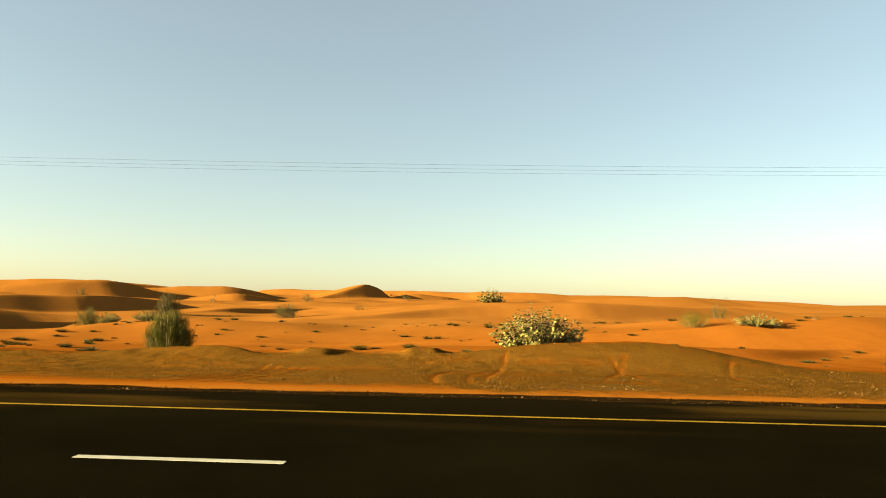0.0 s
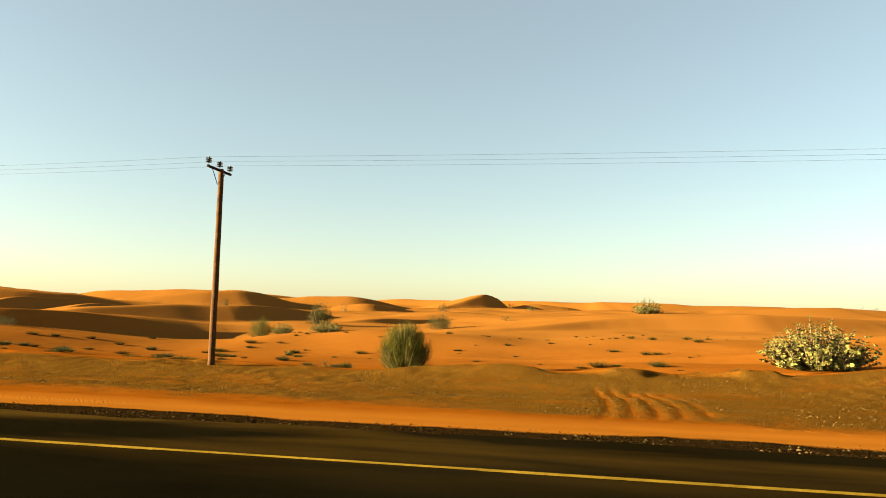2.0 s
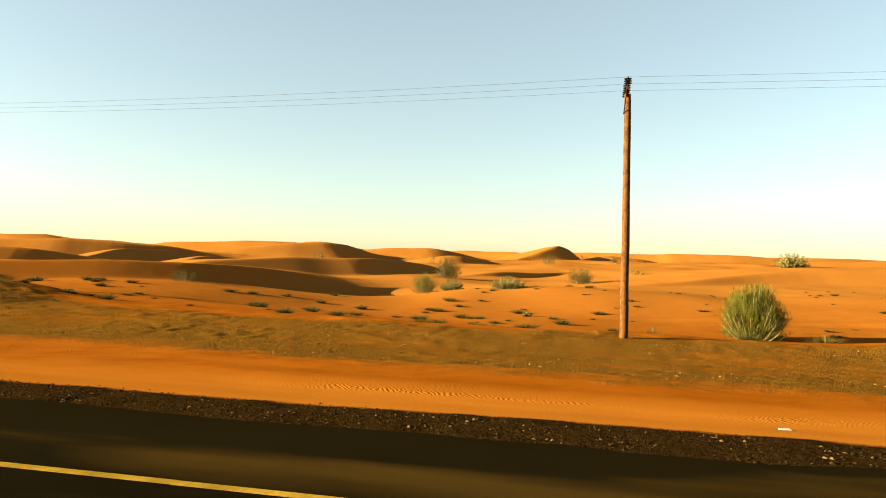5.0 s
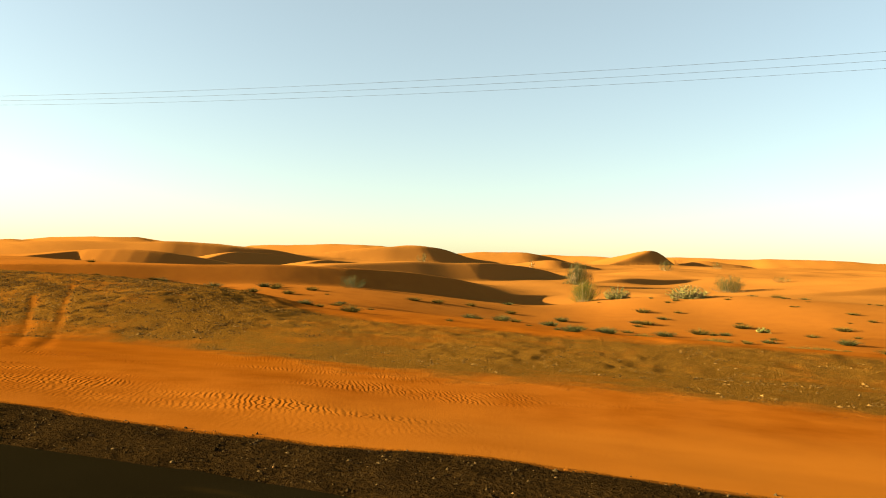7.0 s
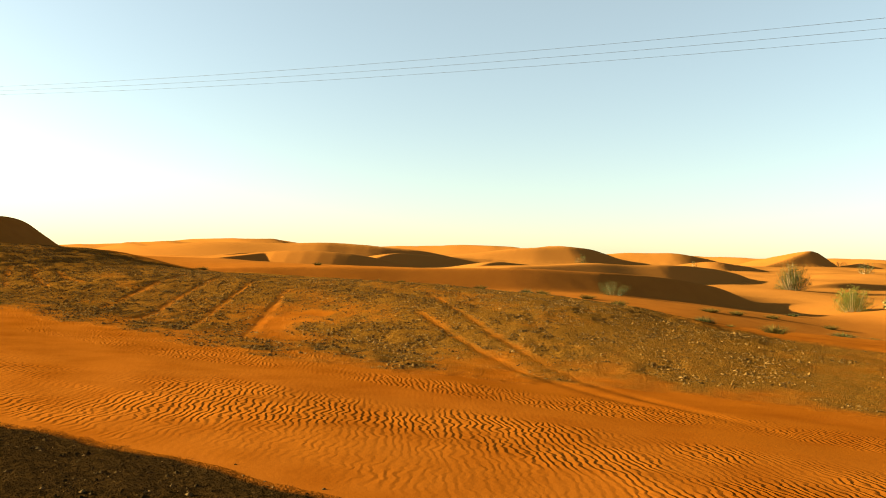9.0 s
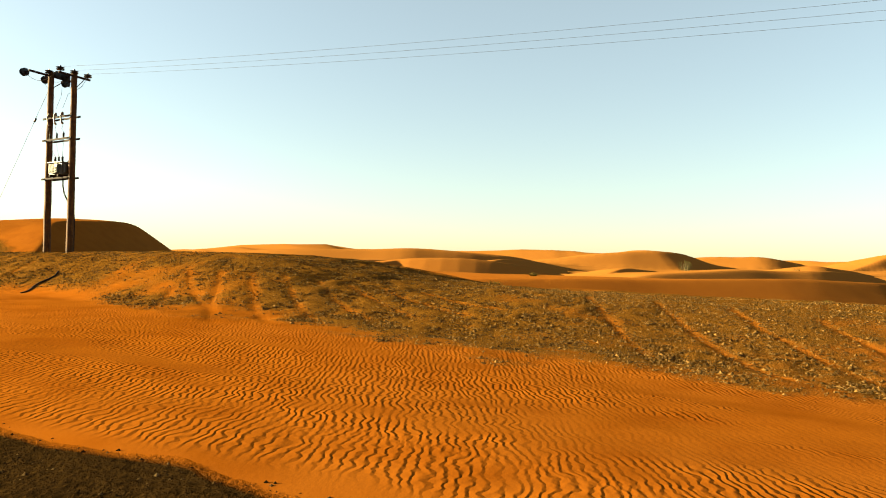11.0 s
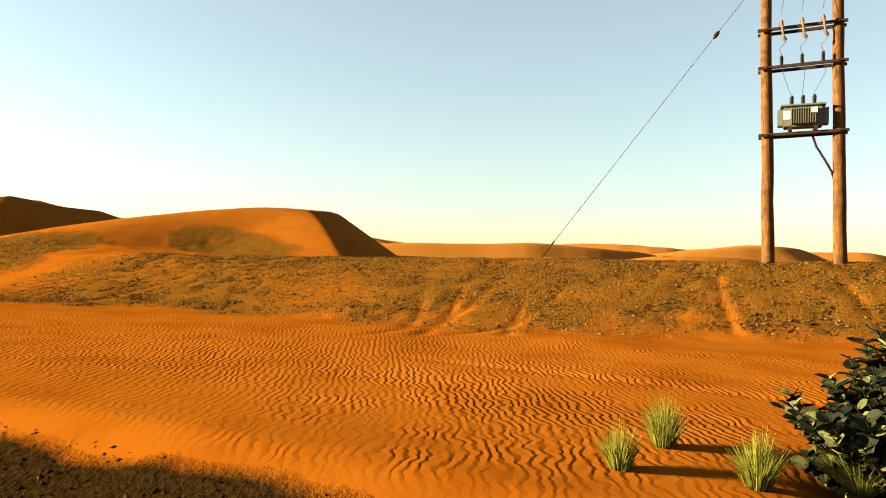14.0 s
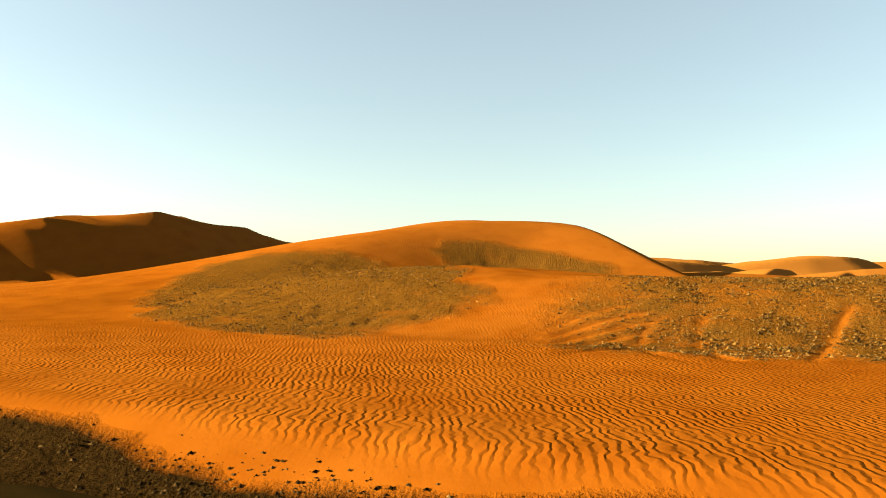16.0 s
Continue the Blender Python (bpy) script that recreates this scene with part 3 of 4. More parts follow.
def obj(name, bm, mat, parent=None, label="", smooth=False):
    me = bpy.data.meshes.new(name)
    if smooth:
        for f in bm.faces:
            f.smooth = True
    bm.to_mesh(me)
    bm.free()
    me.materials.append(mat)
    ob = new(name, me)
    if parent is not None:
        ob.parent = parent
    if label:
        ob["label"] = label
    return ob


def part(name, bm, mat, parent, label="", smooth=False):
    return obj(name, bm, mat, parent, label, smooth)


def thing(name, x, y, z, label, category, group="", turn=0):
    e = new(name)
    e.empty_display_size = 0.2
    e.matrix_world = pose(x, y, z, 0, 0, turn)
    return tagged(e, label, category, group)


def box(sx, sy, sz, at=(0, 0, 0), bevel=0.0, rot=None):
    bm = bmesh.new()
    bmesh.ops.create_cube(bm, size=1)
    bmesh.ops.scale(bm, vec=(sx, sy, sz), verts=bm.verts)
    if bevel:
        bmesh.ops.bevel(bm, geom=bm.edges[:], offset=bevel, segments=2, affect="EDGES")
    if rot is not None:
        bmesh.ops.transform(bm, matrix=rot, verts=bm.verts)
    bmesh.ops.translate(bm, vec=at, verts=bm.verts)
    return bm


def lathe(rings, seg=16, axis="z", at=(0, 0, 0)):
    """A turned shape from (radius, height) rings."""
    bm = bmesh.new()
    loops = []
    for r, h in rings:
        loops.append([bm.verts.new((r * math.cos(a), r * math.sin(a), h)) for a in [2 * math.pi * k / seg for k in range(seg)]])
    for a, b in zip(loops, loops[1:]):
        for k in range(seg):
            bm.faces.new((a[k], a[(k + 1) % seg], b[(k + 1) % seg], b[k]))
    bm.faces.new(loops[0][::-1])
    bm.faces.new(loops[-1])
    if axis == "x":
        bmesh.ops.rotate(bm, matrix=Matrix.Rotation(radians(90), 3, "Y"), verts=bm.verts)
    if axis == "y":
        bmesh.ops.rotate(bm, matrix=Matrix.Rotation(radians(-90), 3, "X"), verts=bm.verts)
    bmesh.ops.translate(bm, vec=at, verts=bm.verts)
    return bm


def tube(points, r, seg=6):
    """A round cord through points."""
    bm = bmesh.new()
    pts = [Vector(p) for p in points]
    rings = []
    side = None
    for i, p in enumerate(pts):
        d = (pts[min(i + 1, len(pts) - 1)] - pts[max(i - 1, 0)]).normalized()
        if side is None:
            side = d.orthogonal().normalized()
        side = (side - d * side.dot(d)).normalized()
        up = d.cross(side)
        rr = r[i] if isinstance(r, (list, tuple)) else r
        rings.append([bm.verts.new(p + side * (rr * math.cos(a)) + up * (rr * math.sin(a))) for a in [2 * math.pi * k / seg for k in range(seg)]])
    for a, b in zip(rings, rings[1:]):
        for k in range(seg):
            bm.faces.new((a[k], a[(k + 1) % seg], b[(k + 1) % seg], b[k]))
    bm.faces.new(rings[0][::-1])
    bm.faces.new(rings[-1])
    return bm


def join(*bms):
    out = bmesh.new()
    for b in bms:
        me = bpy.data.meshes.new("tmp")
        b.to_mesh(me)
        b.free()
        out.from_mesh(me)
        bpy.data.meshes.remove(me)
    return out


def pydata(name, verts, faces, mat, parent=None, label="", smooth=False):
    me = bpy.data.meshes.new(name)
    me.from_pydata(verts, [], faces)
    if smooth:
        me.polygons.foreach_set("use_smooth", [True] * len(me.polygons))
    me.materials.append(mat)
    ob = new(name, me)
    if parent is not None:
        ob.parent = parent
    if label:
        ob["label"] = label
    return ob


# ---------------- road ----------------
YELLOW_Y, EDGE_Y, DASH_Y = 12.48, 14.62, 8.85


def build_road():
    bm = bmesh.new()
    r = random.Random(2)
    near, far, low = [], [], []
    xs = [-2500, -600, -200] + [-170 + 0.5 * i for i in range(400)] + [60, 300, 2500]
    for x in xs:
        wob = 0.10 * math.sin(x * 0.9) * math.sin(x * 0.37) + r.uniform(-0.05, 0.05)
        near.append(bm.verts.new((x, -9.0, 0.0)))
        far.append(bm.verts.new((x, EDGE_Y + wob, 0.0)))
        low.append(bm.verts.new((x, EDGE_Y + 0.06 + wob, -0.10)))
    for i in range(len(xs) - 1):
        bm.faces.new((near[i], near[i + 1], far[i + 1], far[i]))
        bm.faces.new((far[i], far[i + 1], low[i + 1], low[i]))
    tagged(obj("road", bm, ASPHALT), "dark worn asphalt road with sand blown over its edge", "road", kind="structure")
    bm = bmesh.new()
    x = -160.0
    while x < 40:
        l = 4.0
        a, b = r.uniform(-0.012, 0.012), r.uniform(-0.012, 0.012)
        q = [bm.verts.new(v) for v in ((x, YELLOW_Y - 0.06 + a, 0.005), (x + l, YELLOW_Y - 0.06 + a, 0.005), (x + l, YELLOW_Y + 0.06 + b, 0.005), (x, YELLOW_Y + 0.06 + b, 0.005))]
        bm.faces.new(q)
        x += l
    tagged(obj("road_marking", bm, YELLOW), "continuous worn yellow edge line on asphalt", "road marking", kind="structure")
    dash = box(2.4, 0.13, 0.004, (0, 0, 0))
    first = tagged(obj("road_marking", dash, WHITE_LINE), "short white lane dash on asphalt", "road marking", kind="structure")
    first.matrix_world = pose(-16.05, DASH_Y, 0.003)
    for i in range(-12, 5):
        if i:
            copy_thing(first, pose(-16.05 + 12.0 * i, DASH_Y, 0.003))


build_road()

# ---------------- plants ----------------


def blades(n, seed, height, spread, width, lean=0.5, droop=0.3, start=0.0, base_spread=0.25):
    """Thin curved blades that rise from a tuft: vertices and faces."""
    r = random.Random(seed)
    V, F = [], []
    for _ in range(n):
        a = r.uniform(0, 2 * math.pi)
        k = math.sqrt(r.random())
        bx, by = base_spread * spread * k * math.cos(a), base_spread * spread * k * math.sin(a)
        h = height * r.uniform(0.55, 1.0) * (1 - 0.35 * k * k)
        out = spread * k * lean * r.uniform(0.6, 1.2)
        tw = r.uniform(0, math.pi)
        wx, wy = width * math.cos(tw), width * math.sin(tw)
        jx, jy = r.uniform(-0.1, 0.1) * spread, r.uniform(-0.1, 0.1) * spread
        i = len(V)
        for t, w in ((start, 1.0), (0.5, 0.8), (1.0, 0.12)):
            x = bx + (out * math.cos(a) + jx) * t ** 1.4
            y = by + (out * math.sin(a) + jy) * t ** 1.4
            z = h * (t - droop * k * t * t * 0.6)
            V += [(x - wx * w, y - wy * w, z), (x + wx * w, y + wy * w, z)]
        F += [(i, i + 1, i + 3, i + 2), (i + 2, i + 3, i + 5, i + 4)]
    return V, F


def grass_tuft(name, x, y, h, spread, n, seed, mat, label, group, width=0.006):
    V, F = blades(int(n * 4), seed, h * 1.45, spread, width * 0.5, 0.5, 0.3)
    e = thing(name, x, y, gz(x, y) - 0.02, label, "grass", group)
    pydata("grass_clump", V, F, mat, e)
    r = random.Random(seed + 1)
    bm = lathe([(spread * 0.2, -0.05), (spread * 0.14, 0.0), (spread * 0.05, 0.02)], 9)
    for v in bm.verts:
        v.co.x += r.uniform(-0.02, 0.02)
        v.co.y += r.uniform(-0.02, 0.02)
    part("root_crown", bm, DRYGRASS, e)
    return e


def broom_bush(x, y, z, w, h, n, seed, mat, label, name="broom_bush", category="bush", group="desert bushes"):
    """Branches that fan out from the root and carry many thin upright twigs; lobed, ragged and open at its rim."""
    r = random.Random(seed)
    e = thing(name, x, y, z, label, category, group)
    n = 2 * n if n < 3000 else n
    branches = max(44, int(n / 34))
    V, F, wood = [], [], []
    wd = 0.0045 * w / 2.4 + 0.002 + 0.35 * w / n
    for b in range(branches):
        a, k = r.uniform(0, 2 * math.pi), math.sqrt(r.random())
        reach = r.choice((0.72, 0.86, 0.95, 1.04)) * r.uniform(0.94, 1.06)
        tip = Vector((0.47 * w * k * math.cos(a) * reach, 0.47 * w * k * math.sin(a) * reach, h * (1.0 - 0.45 * k ** 3) * reach))
        if b % 4 == 0:
            tip = Vector((0.48 * w * math.cos(a) * reach, 0.48 * w * math.sin(a) * reach, h * r.uniform(0.15, 0.6)))
        root = Vector((tip.x * 0.12, tip.y * 0.12, -0.05 * h))
        mid = Vector((tip.x * 0.62, tip.y * 0.62, tip.z * 0.42))
        if b % 6 == 0:
            wood.append(tube([tuple(root), tuple(mid), tuple(tip)], [0.02 * h, 0.012 * h, 0.004 * h], 5))
        for _ in range(int(1.6 * n / branches)):
            t = 0.22 + 0.78 * r.random() ** 0.6
            p = root.lerp(mid, t).lerp(mid.lerp(tip, t), t)
            p = p + Vector((r.gauss(0, 0.035), r.gauss(0, 0.035), r.gauss(0, 0.025))) * w
            grow = (tip - mid).normalized() * 0.8 + Vector((r.gauss(0, 0.6), r.gauss(0, 0.6), 0.45 + r.gauss(0, 0.35)))
            q1 = p + grow.normalized() * h * r.uniform(0.04, 0.11)
            p.z, q1.z = max(0.0, p.z), max(0.03, q1.z)
            tw = r.uniform(0, math.pi)
            q = Vector((wd * math.cos(tw), wd * math.sin(tw), 0))
            i = len(V)
            V += [p - q, p + q, q1 - q * 0.3, q1 + q * 0.3]
            F.append((i, i + 1, i + 3, i + 2))
    pydata("crown", [tuple(v) for v in V], F, mat, e)
    part("trunk", join(*wood), TWIG, e)
    return e


def leaf_mesh(size, bend, fold):
    """One broad oval leaf, creased along its midrib."""
    shape = [(0.25, 0.40), (0.6, 0.48), (0.85, 0.30)]
    V = [(0, 0, 0)]
    for u, v in shape:
        z = bend * u * u
        V += [(u, -v, z + fold), (u, 0, z), (u, v, z + fold)]
    V.append((1, 0, bend))
    F = [(0, 1, 2), (0, 2, 3), (7, 10, 8), (8, 10, 9)]
    for k in (1, 4):
        F += [(k, k + 3, k + 4, k + 1), (k + 1, k + 4, k + 5, k + 2)]
    return [(a * size, b * size, c * size) for a, b, c in V], F


def leaf_bush(x, y, z, w, h, seed, mat, label, leaf=0.13, stems=26, pairs=8, name="leafy_bush", group="desert bushes", single=0):
    """A bush of stout stems that carry opposite pairs of broad oval leaves; the first `single` leaves on its near side are parts."""
    r = random.Random(seed)
    e = thing(name, x, y, z, label, "bush", group)
    kinds = [leaf_mesh(1.0, r.uniform(-0.3, 0.2), r.uniform(0.05, 0.16)) for _ in range(4)]
    frames, wood = [], []
    lobes = [r.uniform(0.80, 1.12) for _ in range(11)]
    for s in range(stems):
        a = 2.4 * s + r.uniform(-0.4, 0.4)
        k = math.sqrt((s + 0.3) / stems)
        top = Vector((0.5 * w * k * math.cos(a), 0.42 * w * k * math.sin(a), h * (0.98 - (0.58 if s % 3 else 0.80) * k ** 1.7) * r.uniform(0.84, 1.06)))
        if s % 5 < 2:
            k = r.uniform(0.5, 0.97)
            top = Vector((0.5 * w * k * math.cos(a), 0.42 * w * k * math.sin(a), h * r.uniform(0.08, 0.5)))
        if single and s > 1:
            # broad, nearly level top over a narrower foot, broken into lobes
            f = lobes[int(a * 11 / (2 * math.pi)) % 11]
            k = math.sqrt((s + 0.3) / stems)
            low = s % 5 < 2
            rise = r.uniform(0.22, 0.62) if low else 0.97 - 0.42 * k ** 3.2 + 0.10 * math.sin(5.1 * a + 3 * k)
            k = r.uniform(0.78, 0.98) * (0.80 + 0.42 * math.sin(2.6 * min(rise, 0.6))) if low else 0.95 * k
            top = Vector((0.5 * w * k * f * math.cos(a), 0.38 * w * k * f * math.sin(a), h * rise * (0.66 + 0.34 * f) * r.uniform(0.92, 1.05)))
        elif single:
            top = Vector((-0.04 * w, -0.1 * w, h * 1.26)) if s == 0 else Vector((0.12 * w, -0.1 * w, h * 1.10))
        mid = Vector((top.x * 0.66, top.y * 0.66, top.z * 0.40))
        root = Vector((top.x * 0.14, top.y * 0.14, -0.05))
        wood.append(tube([tuple(root), tuple(mid), tuple(top)], [0.016 * h, 0.012 * h, 0.005], 5))
        for j in range(pairs):
            t = 0.18 + 0.82 * (j + r.random() * 0.6) / pairs
            p = root.lerp(mid, t).lerp(mid.lerp(top, t), t)
            d0 = (top - mid).normalized()
            ang = j * 1.57 + r.uniform(-0.4, 0.4)
            for sgn in (0, math.pi):
                side = Vector((math.cos(ang + sgn), math.sin(ang + sgn), 0))
                d = (side + d0 * r.uniform(0.3, 0.9) + Vector((0, 0, r.uniform(-0.1, 0.3)))).normalized()
                up = d0 - d * d0.dot(d)
                if up.length < 0.05:
                    up = Vector((0, 0, 1)) - d * d.z
                up.normalize()
                size = leaf * r.uniform(0.65, 1.15) * (1.08 - 0.18 * t)
                m = Matrix((d, up.cross(d), up)).transposed().to_4x4() @ Matrix.Diagonal((size, size, size, 1))
                m.translation = p
                frames.append((m, r.randrange(4)))
    frames.sort(key=lambda f: f[0].translation.y)
    if single:
        meshes = []
        for V, F in kinds:
            me = bpy.data.meshes.new("leaf")
            me.from_pydata(V, [], F)
            me.materials.append(mat)
            meshes.append(me)
        for m, k in frames[:single]:
            ob = new("leaf", meshes[k])
            ob.parent = e
            ob.matrix_basis = m
    V, F = [], []
    for m, k in frames[single:]:
        i = len(V)
        V += [tuple(m @ Vector(v)) for v in kinds[k][0]]
        F += [tuple(i + q for q in f) for f in kinds[k][1]]
    crown = pydata("crown", V, F, mat, e)
    if single:
        crown["kind"] = "stuff"
        for bm in wood:
            part("stem", bm, mat, e)
    else:
        part("trunk", join(*wood), TWIG, e)
    return e


MILK = "dark green milkweed bush with broad waxy leaves in rippled sand"
leaf_bush(-110.73, 17.28, 0.07, 2.12, 1.34, 3, LEAF_DARK, MILK, 0.126, 340, 17, name="milkweed_bush", single=300)

ROADGRASS = "yellow-green grass tuft in rippled orange sand beside the cabinet"
for i, (x, y, h, s, n) in enumerate([(-108.42, 16.88, 0.36, 0.44, 170), (-106.63, 17.2, 0.36, 0.34, 150), (-105.37, 17.73, 0.22, 0.26, 60), (-103.25, 15.98, 0.33, 0.46, 260),
                                     (-102.32, 16.42, 0.17, 0.28, 50), (-101.58, 16.6, 0.28, 0.5, 200), (-101.15, 17.0, 0.18, 0.32, 70), (-100.32, 17.45, 0.2, 0.26, 70),
                                     (-98.02, 16.31, 0.15, 0.34, 40), (-105.9, 15.95, 0.13, 0.12, 20), (-106.76, 15.5, 0.13, 0.2, 20), (-112.99, 16.6, 0.30, 0.26, 90),
                                     (-112.09, 16.67, 0.33, 0.28, 130), (-112.79, 17.39, 0.36, 0.30, 120), (-111.47, 16.96, 0.30, 0.44, 140)]):
    grass_tuft("grass_tuft", x, y, h, s, n, 100 + i, GRASS, ROADGRASS, "roadside grass tufts")

# bushes out on the plain
BR = "olive-green broom-like desert bush standing in orange sand"
PL = "pale yellow-green leafy desert bush on a sandy rise"
for x, y, w, h, n, seed, mat, lab in [
        (-33.1, 45.4, 3.1, 2.9, 26000, 11, BROOM, BR), (-63.7, 110.5, 4.3, 3.7, 2600, 12, BUSHGREEN, BR), (-59.7, 81.2, 3.7, 2.4, 2400, 13, BROOM, BR),
        (-43.5, 108.5, 4.6, 2.6, 2000, 14, BUSHGREEN, BR), (-51.4, 152, 3.0, 2.4, 800, 15, BUSHGREEN, BR), (-37, 221, 4.0, 2.6, 500, 16, BUSHGREEN, BR),
        (-34.6, 125, 3.4, 1.1, 500, 17, BUSHGREEN, BR), (-100.6, 147.5, 3.4, 2.8, 700, 18, BUSHGREEN, BR), (-76.2, 61.0, 2.8, 1.1, 900, 19, BUSHGREEN, BR),
        (-47, 262, 6.0, 2.0, 500, 20, BUSHGREEN, BR), (16.2, 87, 2.8, 2.4, 700, 23, BUSHGREEN, BR), (5.9, 63, 3.1, 1.5, 1500, 24, BROOM, BR), (17, 64, 1.0, 0.6, 200, 29, BUSHGREEN, BR), (75, 268, 3.0, 2.6, 300, 25, BUSHGREEN, BR),
        (84, 280, 3.4, 3.0, 300, 26, BUSHGREEN, BR), (-82, 175, 2.2, 2.6, 300, 27, BUSHGREEN, BR), (-38, 45, 1.3, 0.55, 300, 28, BUSHGREEN, BR)]:
    broom_bush(x, y, gz(x, y) - 0.03 - 0.09 * h, w, h, n, seed, mat, lab)
for x, y, w, h, seed, leaf, stems, pairs in [(-8.75, 49.6, 6.9, 3.5, 31, 0.24, 230, 11), (-10.9, 126.9, 5.6, 3.0, 32, 0.26, 110, 9), (-49.9, 76.5, 4.2, 1.6, 33, 0.15, 110, 9),
                                             (-56.4, 80, 3.0, 1.6, 34, 0.15, 90, 9), (11.0, 62.0, 4.6, 1.2, 35, 0.14, 110, 8), (-46, 58, 0.9, 0.5, 36, 0.14, 16, 5)]:
    leaf_bush(x, y, gz(x, y) - 0.06 * h, w, h, seed, LEAF_PALE, PL, leaf, stems, pairs)

SCRUB = "small dry desert scrub tuft in orange sand"
first = {}
for k in range(3):
    V, F = blades(420, 60 + k, 0.34, 0.62, 0.0055, 0.75, 0.35)
    e = thing("scrub_tuft", 0, 0, -50, SCRUB, "scrub", "scrub tufts")
    pydata("grass_clump", V, F, (DRYGRASS, BUSHGREEN, DRYGRASS)[k], e)
    first[k] = e
r = random.Random(21)
spots = [(-53.7, 58.3), (-48.6, 53.3), (-50, 54), (-46.9, 61), (-40.8, 60.8), (-21.5, 50.9), (-22.6, 50.5), (-20.4, 51.3), (-62.8, 59.6), (-64.7, 67.2), (-58.9, 58.5), (-53.9, 60.4), (-53.2, 59.8), (-53.6, 66.3),
         (-69.5, 57), (-89, 53.6), (-88, 53.2), (-80.5, 54.5), (-79.6, 54.8), (-98.3, 56), (-17.8, 50.7), (-87, 52), (-86, 51.5), (-83.5, 52.5), (-79, 53.5), (-76.5, 54.5), (-92, 50.6), (-68, 58), (-66, 60), (-55, 43.9), (-54.6, 42.5), (-47, 42), (-49.5, 45), (-45.2, 42), (-37.5, 45.5),
         (-50, 43), (-53, 40), (-58, 47), (-60, 44), (-63, 49), (-26, 45), (-25, 47), (-31, 41), (-44, 39), (-57, 52), (-52, 50), (-71, 48), (-43, 50), (-40, 47)]
while len(spots) < 290:
    x, y = r.uniform(-95, 30), 38 + 75 * r.random() ** 1.5
    if y < 100 and not (-112 < x < -60 and y > 54):
        spots.append((x, y))
for i, (x, y) in enumerate(spots):
    s = 0.4 + 1.0 * r.random() ** 2 if i > 48 else r.uniform(0.9, 1.8)
    m = pose(x, y, gz(x, y) - 0.02, 0, 0, r.uniform(0, 360))
    src = first[r.choice((0, 0, 1, 2)) if i > 48 else r.choice((1, 2))]
    if i < 3:
        src = first[i]
        src.matrix_world = m
        src.scale = (s, s, s * 0.9)
    else:
        c = copy_thing(src, m)
        c.scale = (s, s, s * r.uniform(0.6, 1.1))

# ---------------- stones ----------------


def stones(name, n, seed, where, lo, hi, label, mat=None):
    """Angular pebbles and clods, all in one sheet of stuff."""
    g = np.random.default_rng(seed)
    base = np.array([(1, 0, 0), (0.3, 0.9, 0), (-0.8, 0.6, 0), (-0.8, -0.6, 0), (0.3, -0.9, 0), (0.1, 0.1, 0.9)])
    faces = [(0, 1, 5), (1, 2, 5), (2, 3, 5), (3, 4, 5), (4, 0, 5)]
    xy = where(g, n)
    z = land(xy[:, 0], xy[:, 1])
    size = lo + (hi - lo) * g.random(n) ** 2.4
    ang = g.random(n) * 6.283
    sc = np.stack([size * (0.7 + 0.6 * g.random(n)), size * (0.5 + 0.5 * g.random(n)), size * (0.4 + 0.5 * g.random(n))], 1)
    P = base[None] * sc[:, None, :] * (0.75 + 0.5 * g.random((n, 6, 1)))
    c, s = np.cos(ang)[:, None], np.sin(ang)[:, None]
    P = np.stack([P[..., 0] * c - P[..., 1] * s, P[..., 0] * s + P[..., 1] * c, P[..., 2]], -1)
    P += np.stack([xy[:, 0], xy[:, 1], z - 0.12 * size], 1)[:, None, :]
    F = (np.array(faces)[None] + 6 * np.arange(n)[:, None, None]).reshape(-1, 3)
    ob = pydata(name, P.reshape(-1, 3).tolist(), F.tolist(), mat or STONE)
    return tagged(ob, label, "stones", kind="stuff")


def on_shoulder(g, n):
    x = g.uniform(-150, 2, n)
    y = 14.68 + (rim_y(x) - 0.05 - 14.68) * g.random(n) ** 1.1 + 0.10 * g.standard_normal(n)
    return np.stack([x, np.clip(y, 14.68, rim_y(x) + 0.25)], 1)


def on_bank(g, n):
    x, y = g.uniform(-150, 4, 5 * n), 20.5 + 17 * g.random(5 * n) ** 1.3
    keep = gravel_cover(x, y) * (0.4 + 0.6 * fbm(x / 1.5, y / 1.5)) > 0.14 + 0.34 * g.random(5 * n) + 0.30 * step(x, -80, -62)
    keep &= (x < -62) | (g.random(5 * n) < 0.3)
    keep &= (x > -134) | (g.random(5 * n) < 0.35)
    return np.stack([x[keep][:n], y[keep][:n]], 1)


def count_bank(g, n):
    p = on_bank(g, n)
    return p if len(p) == n else np.concatenate([p, p[: n - len(p)] + 0.3])


stones("shoulder_gravel", 30000, 4, on_shoulder, 0.007, 0.034, "grey-brown gravel strewn along the road shoulder", CHIP)
stones("bank_stones", 130000, 5, count_bank, 0.016, 0.062, "grey-brown stones and clods on the embankment")

# ---------------- poles ----------------


def timber(h, r0, r1, seed):
    """A slightly crooked tapered pole."""
    r = random.Random(seed)
    pts = [(r.uniform(-0.012, 0.012), r.uniform(-0.012, 0.012), -0.6 + (h + 0.6) * k / 12) for k in range(13)]
    return tube(pts, [r0 + (r1 - r0) * k / 12 for k in range(13)], 16)


def insulator(axis="z", n=3, r=0.105, gap=0.06):
    """Porcelain sheds on a core."""
    rings = [(0.025, -0.03)]
    for k in range(n):
        z = k * gap
        rings += [(0.035, z), (r * 0.9, z + 0.004), (r, z + 0.022), (r * 0.55, z + 0.042), (0.035, z + 0.05)]
    rings.append((0.03, n * gap + 0.02))
    return lathe(rings, 14, axis)


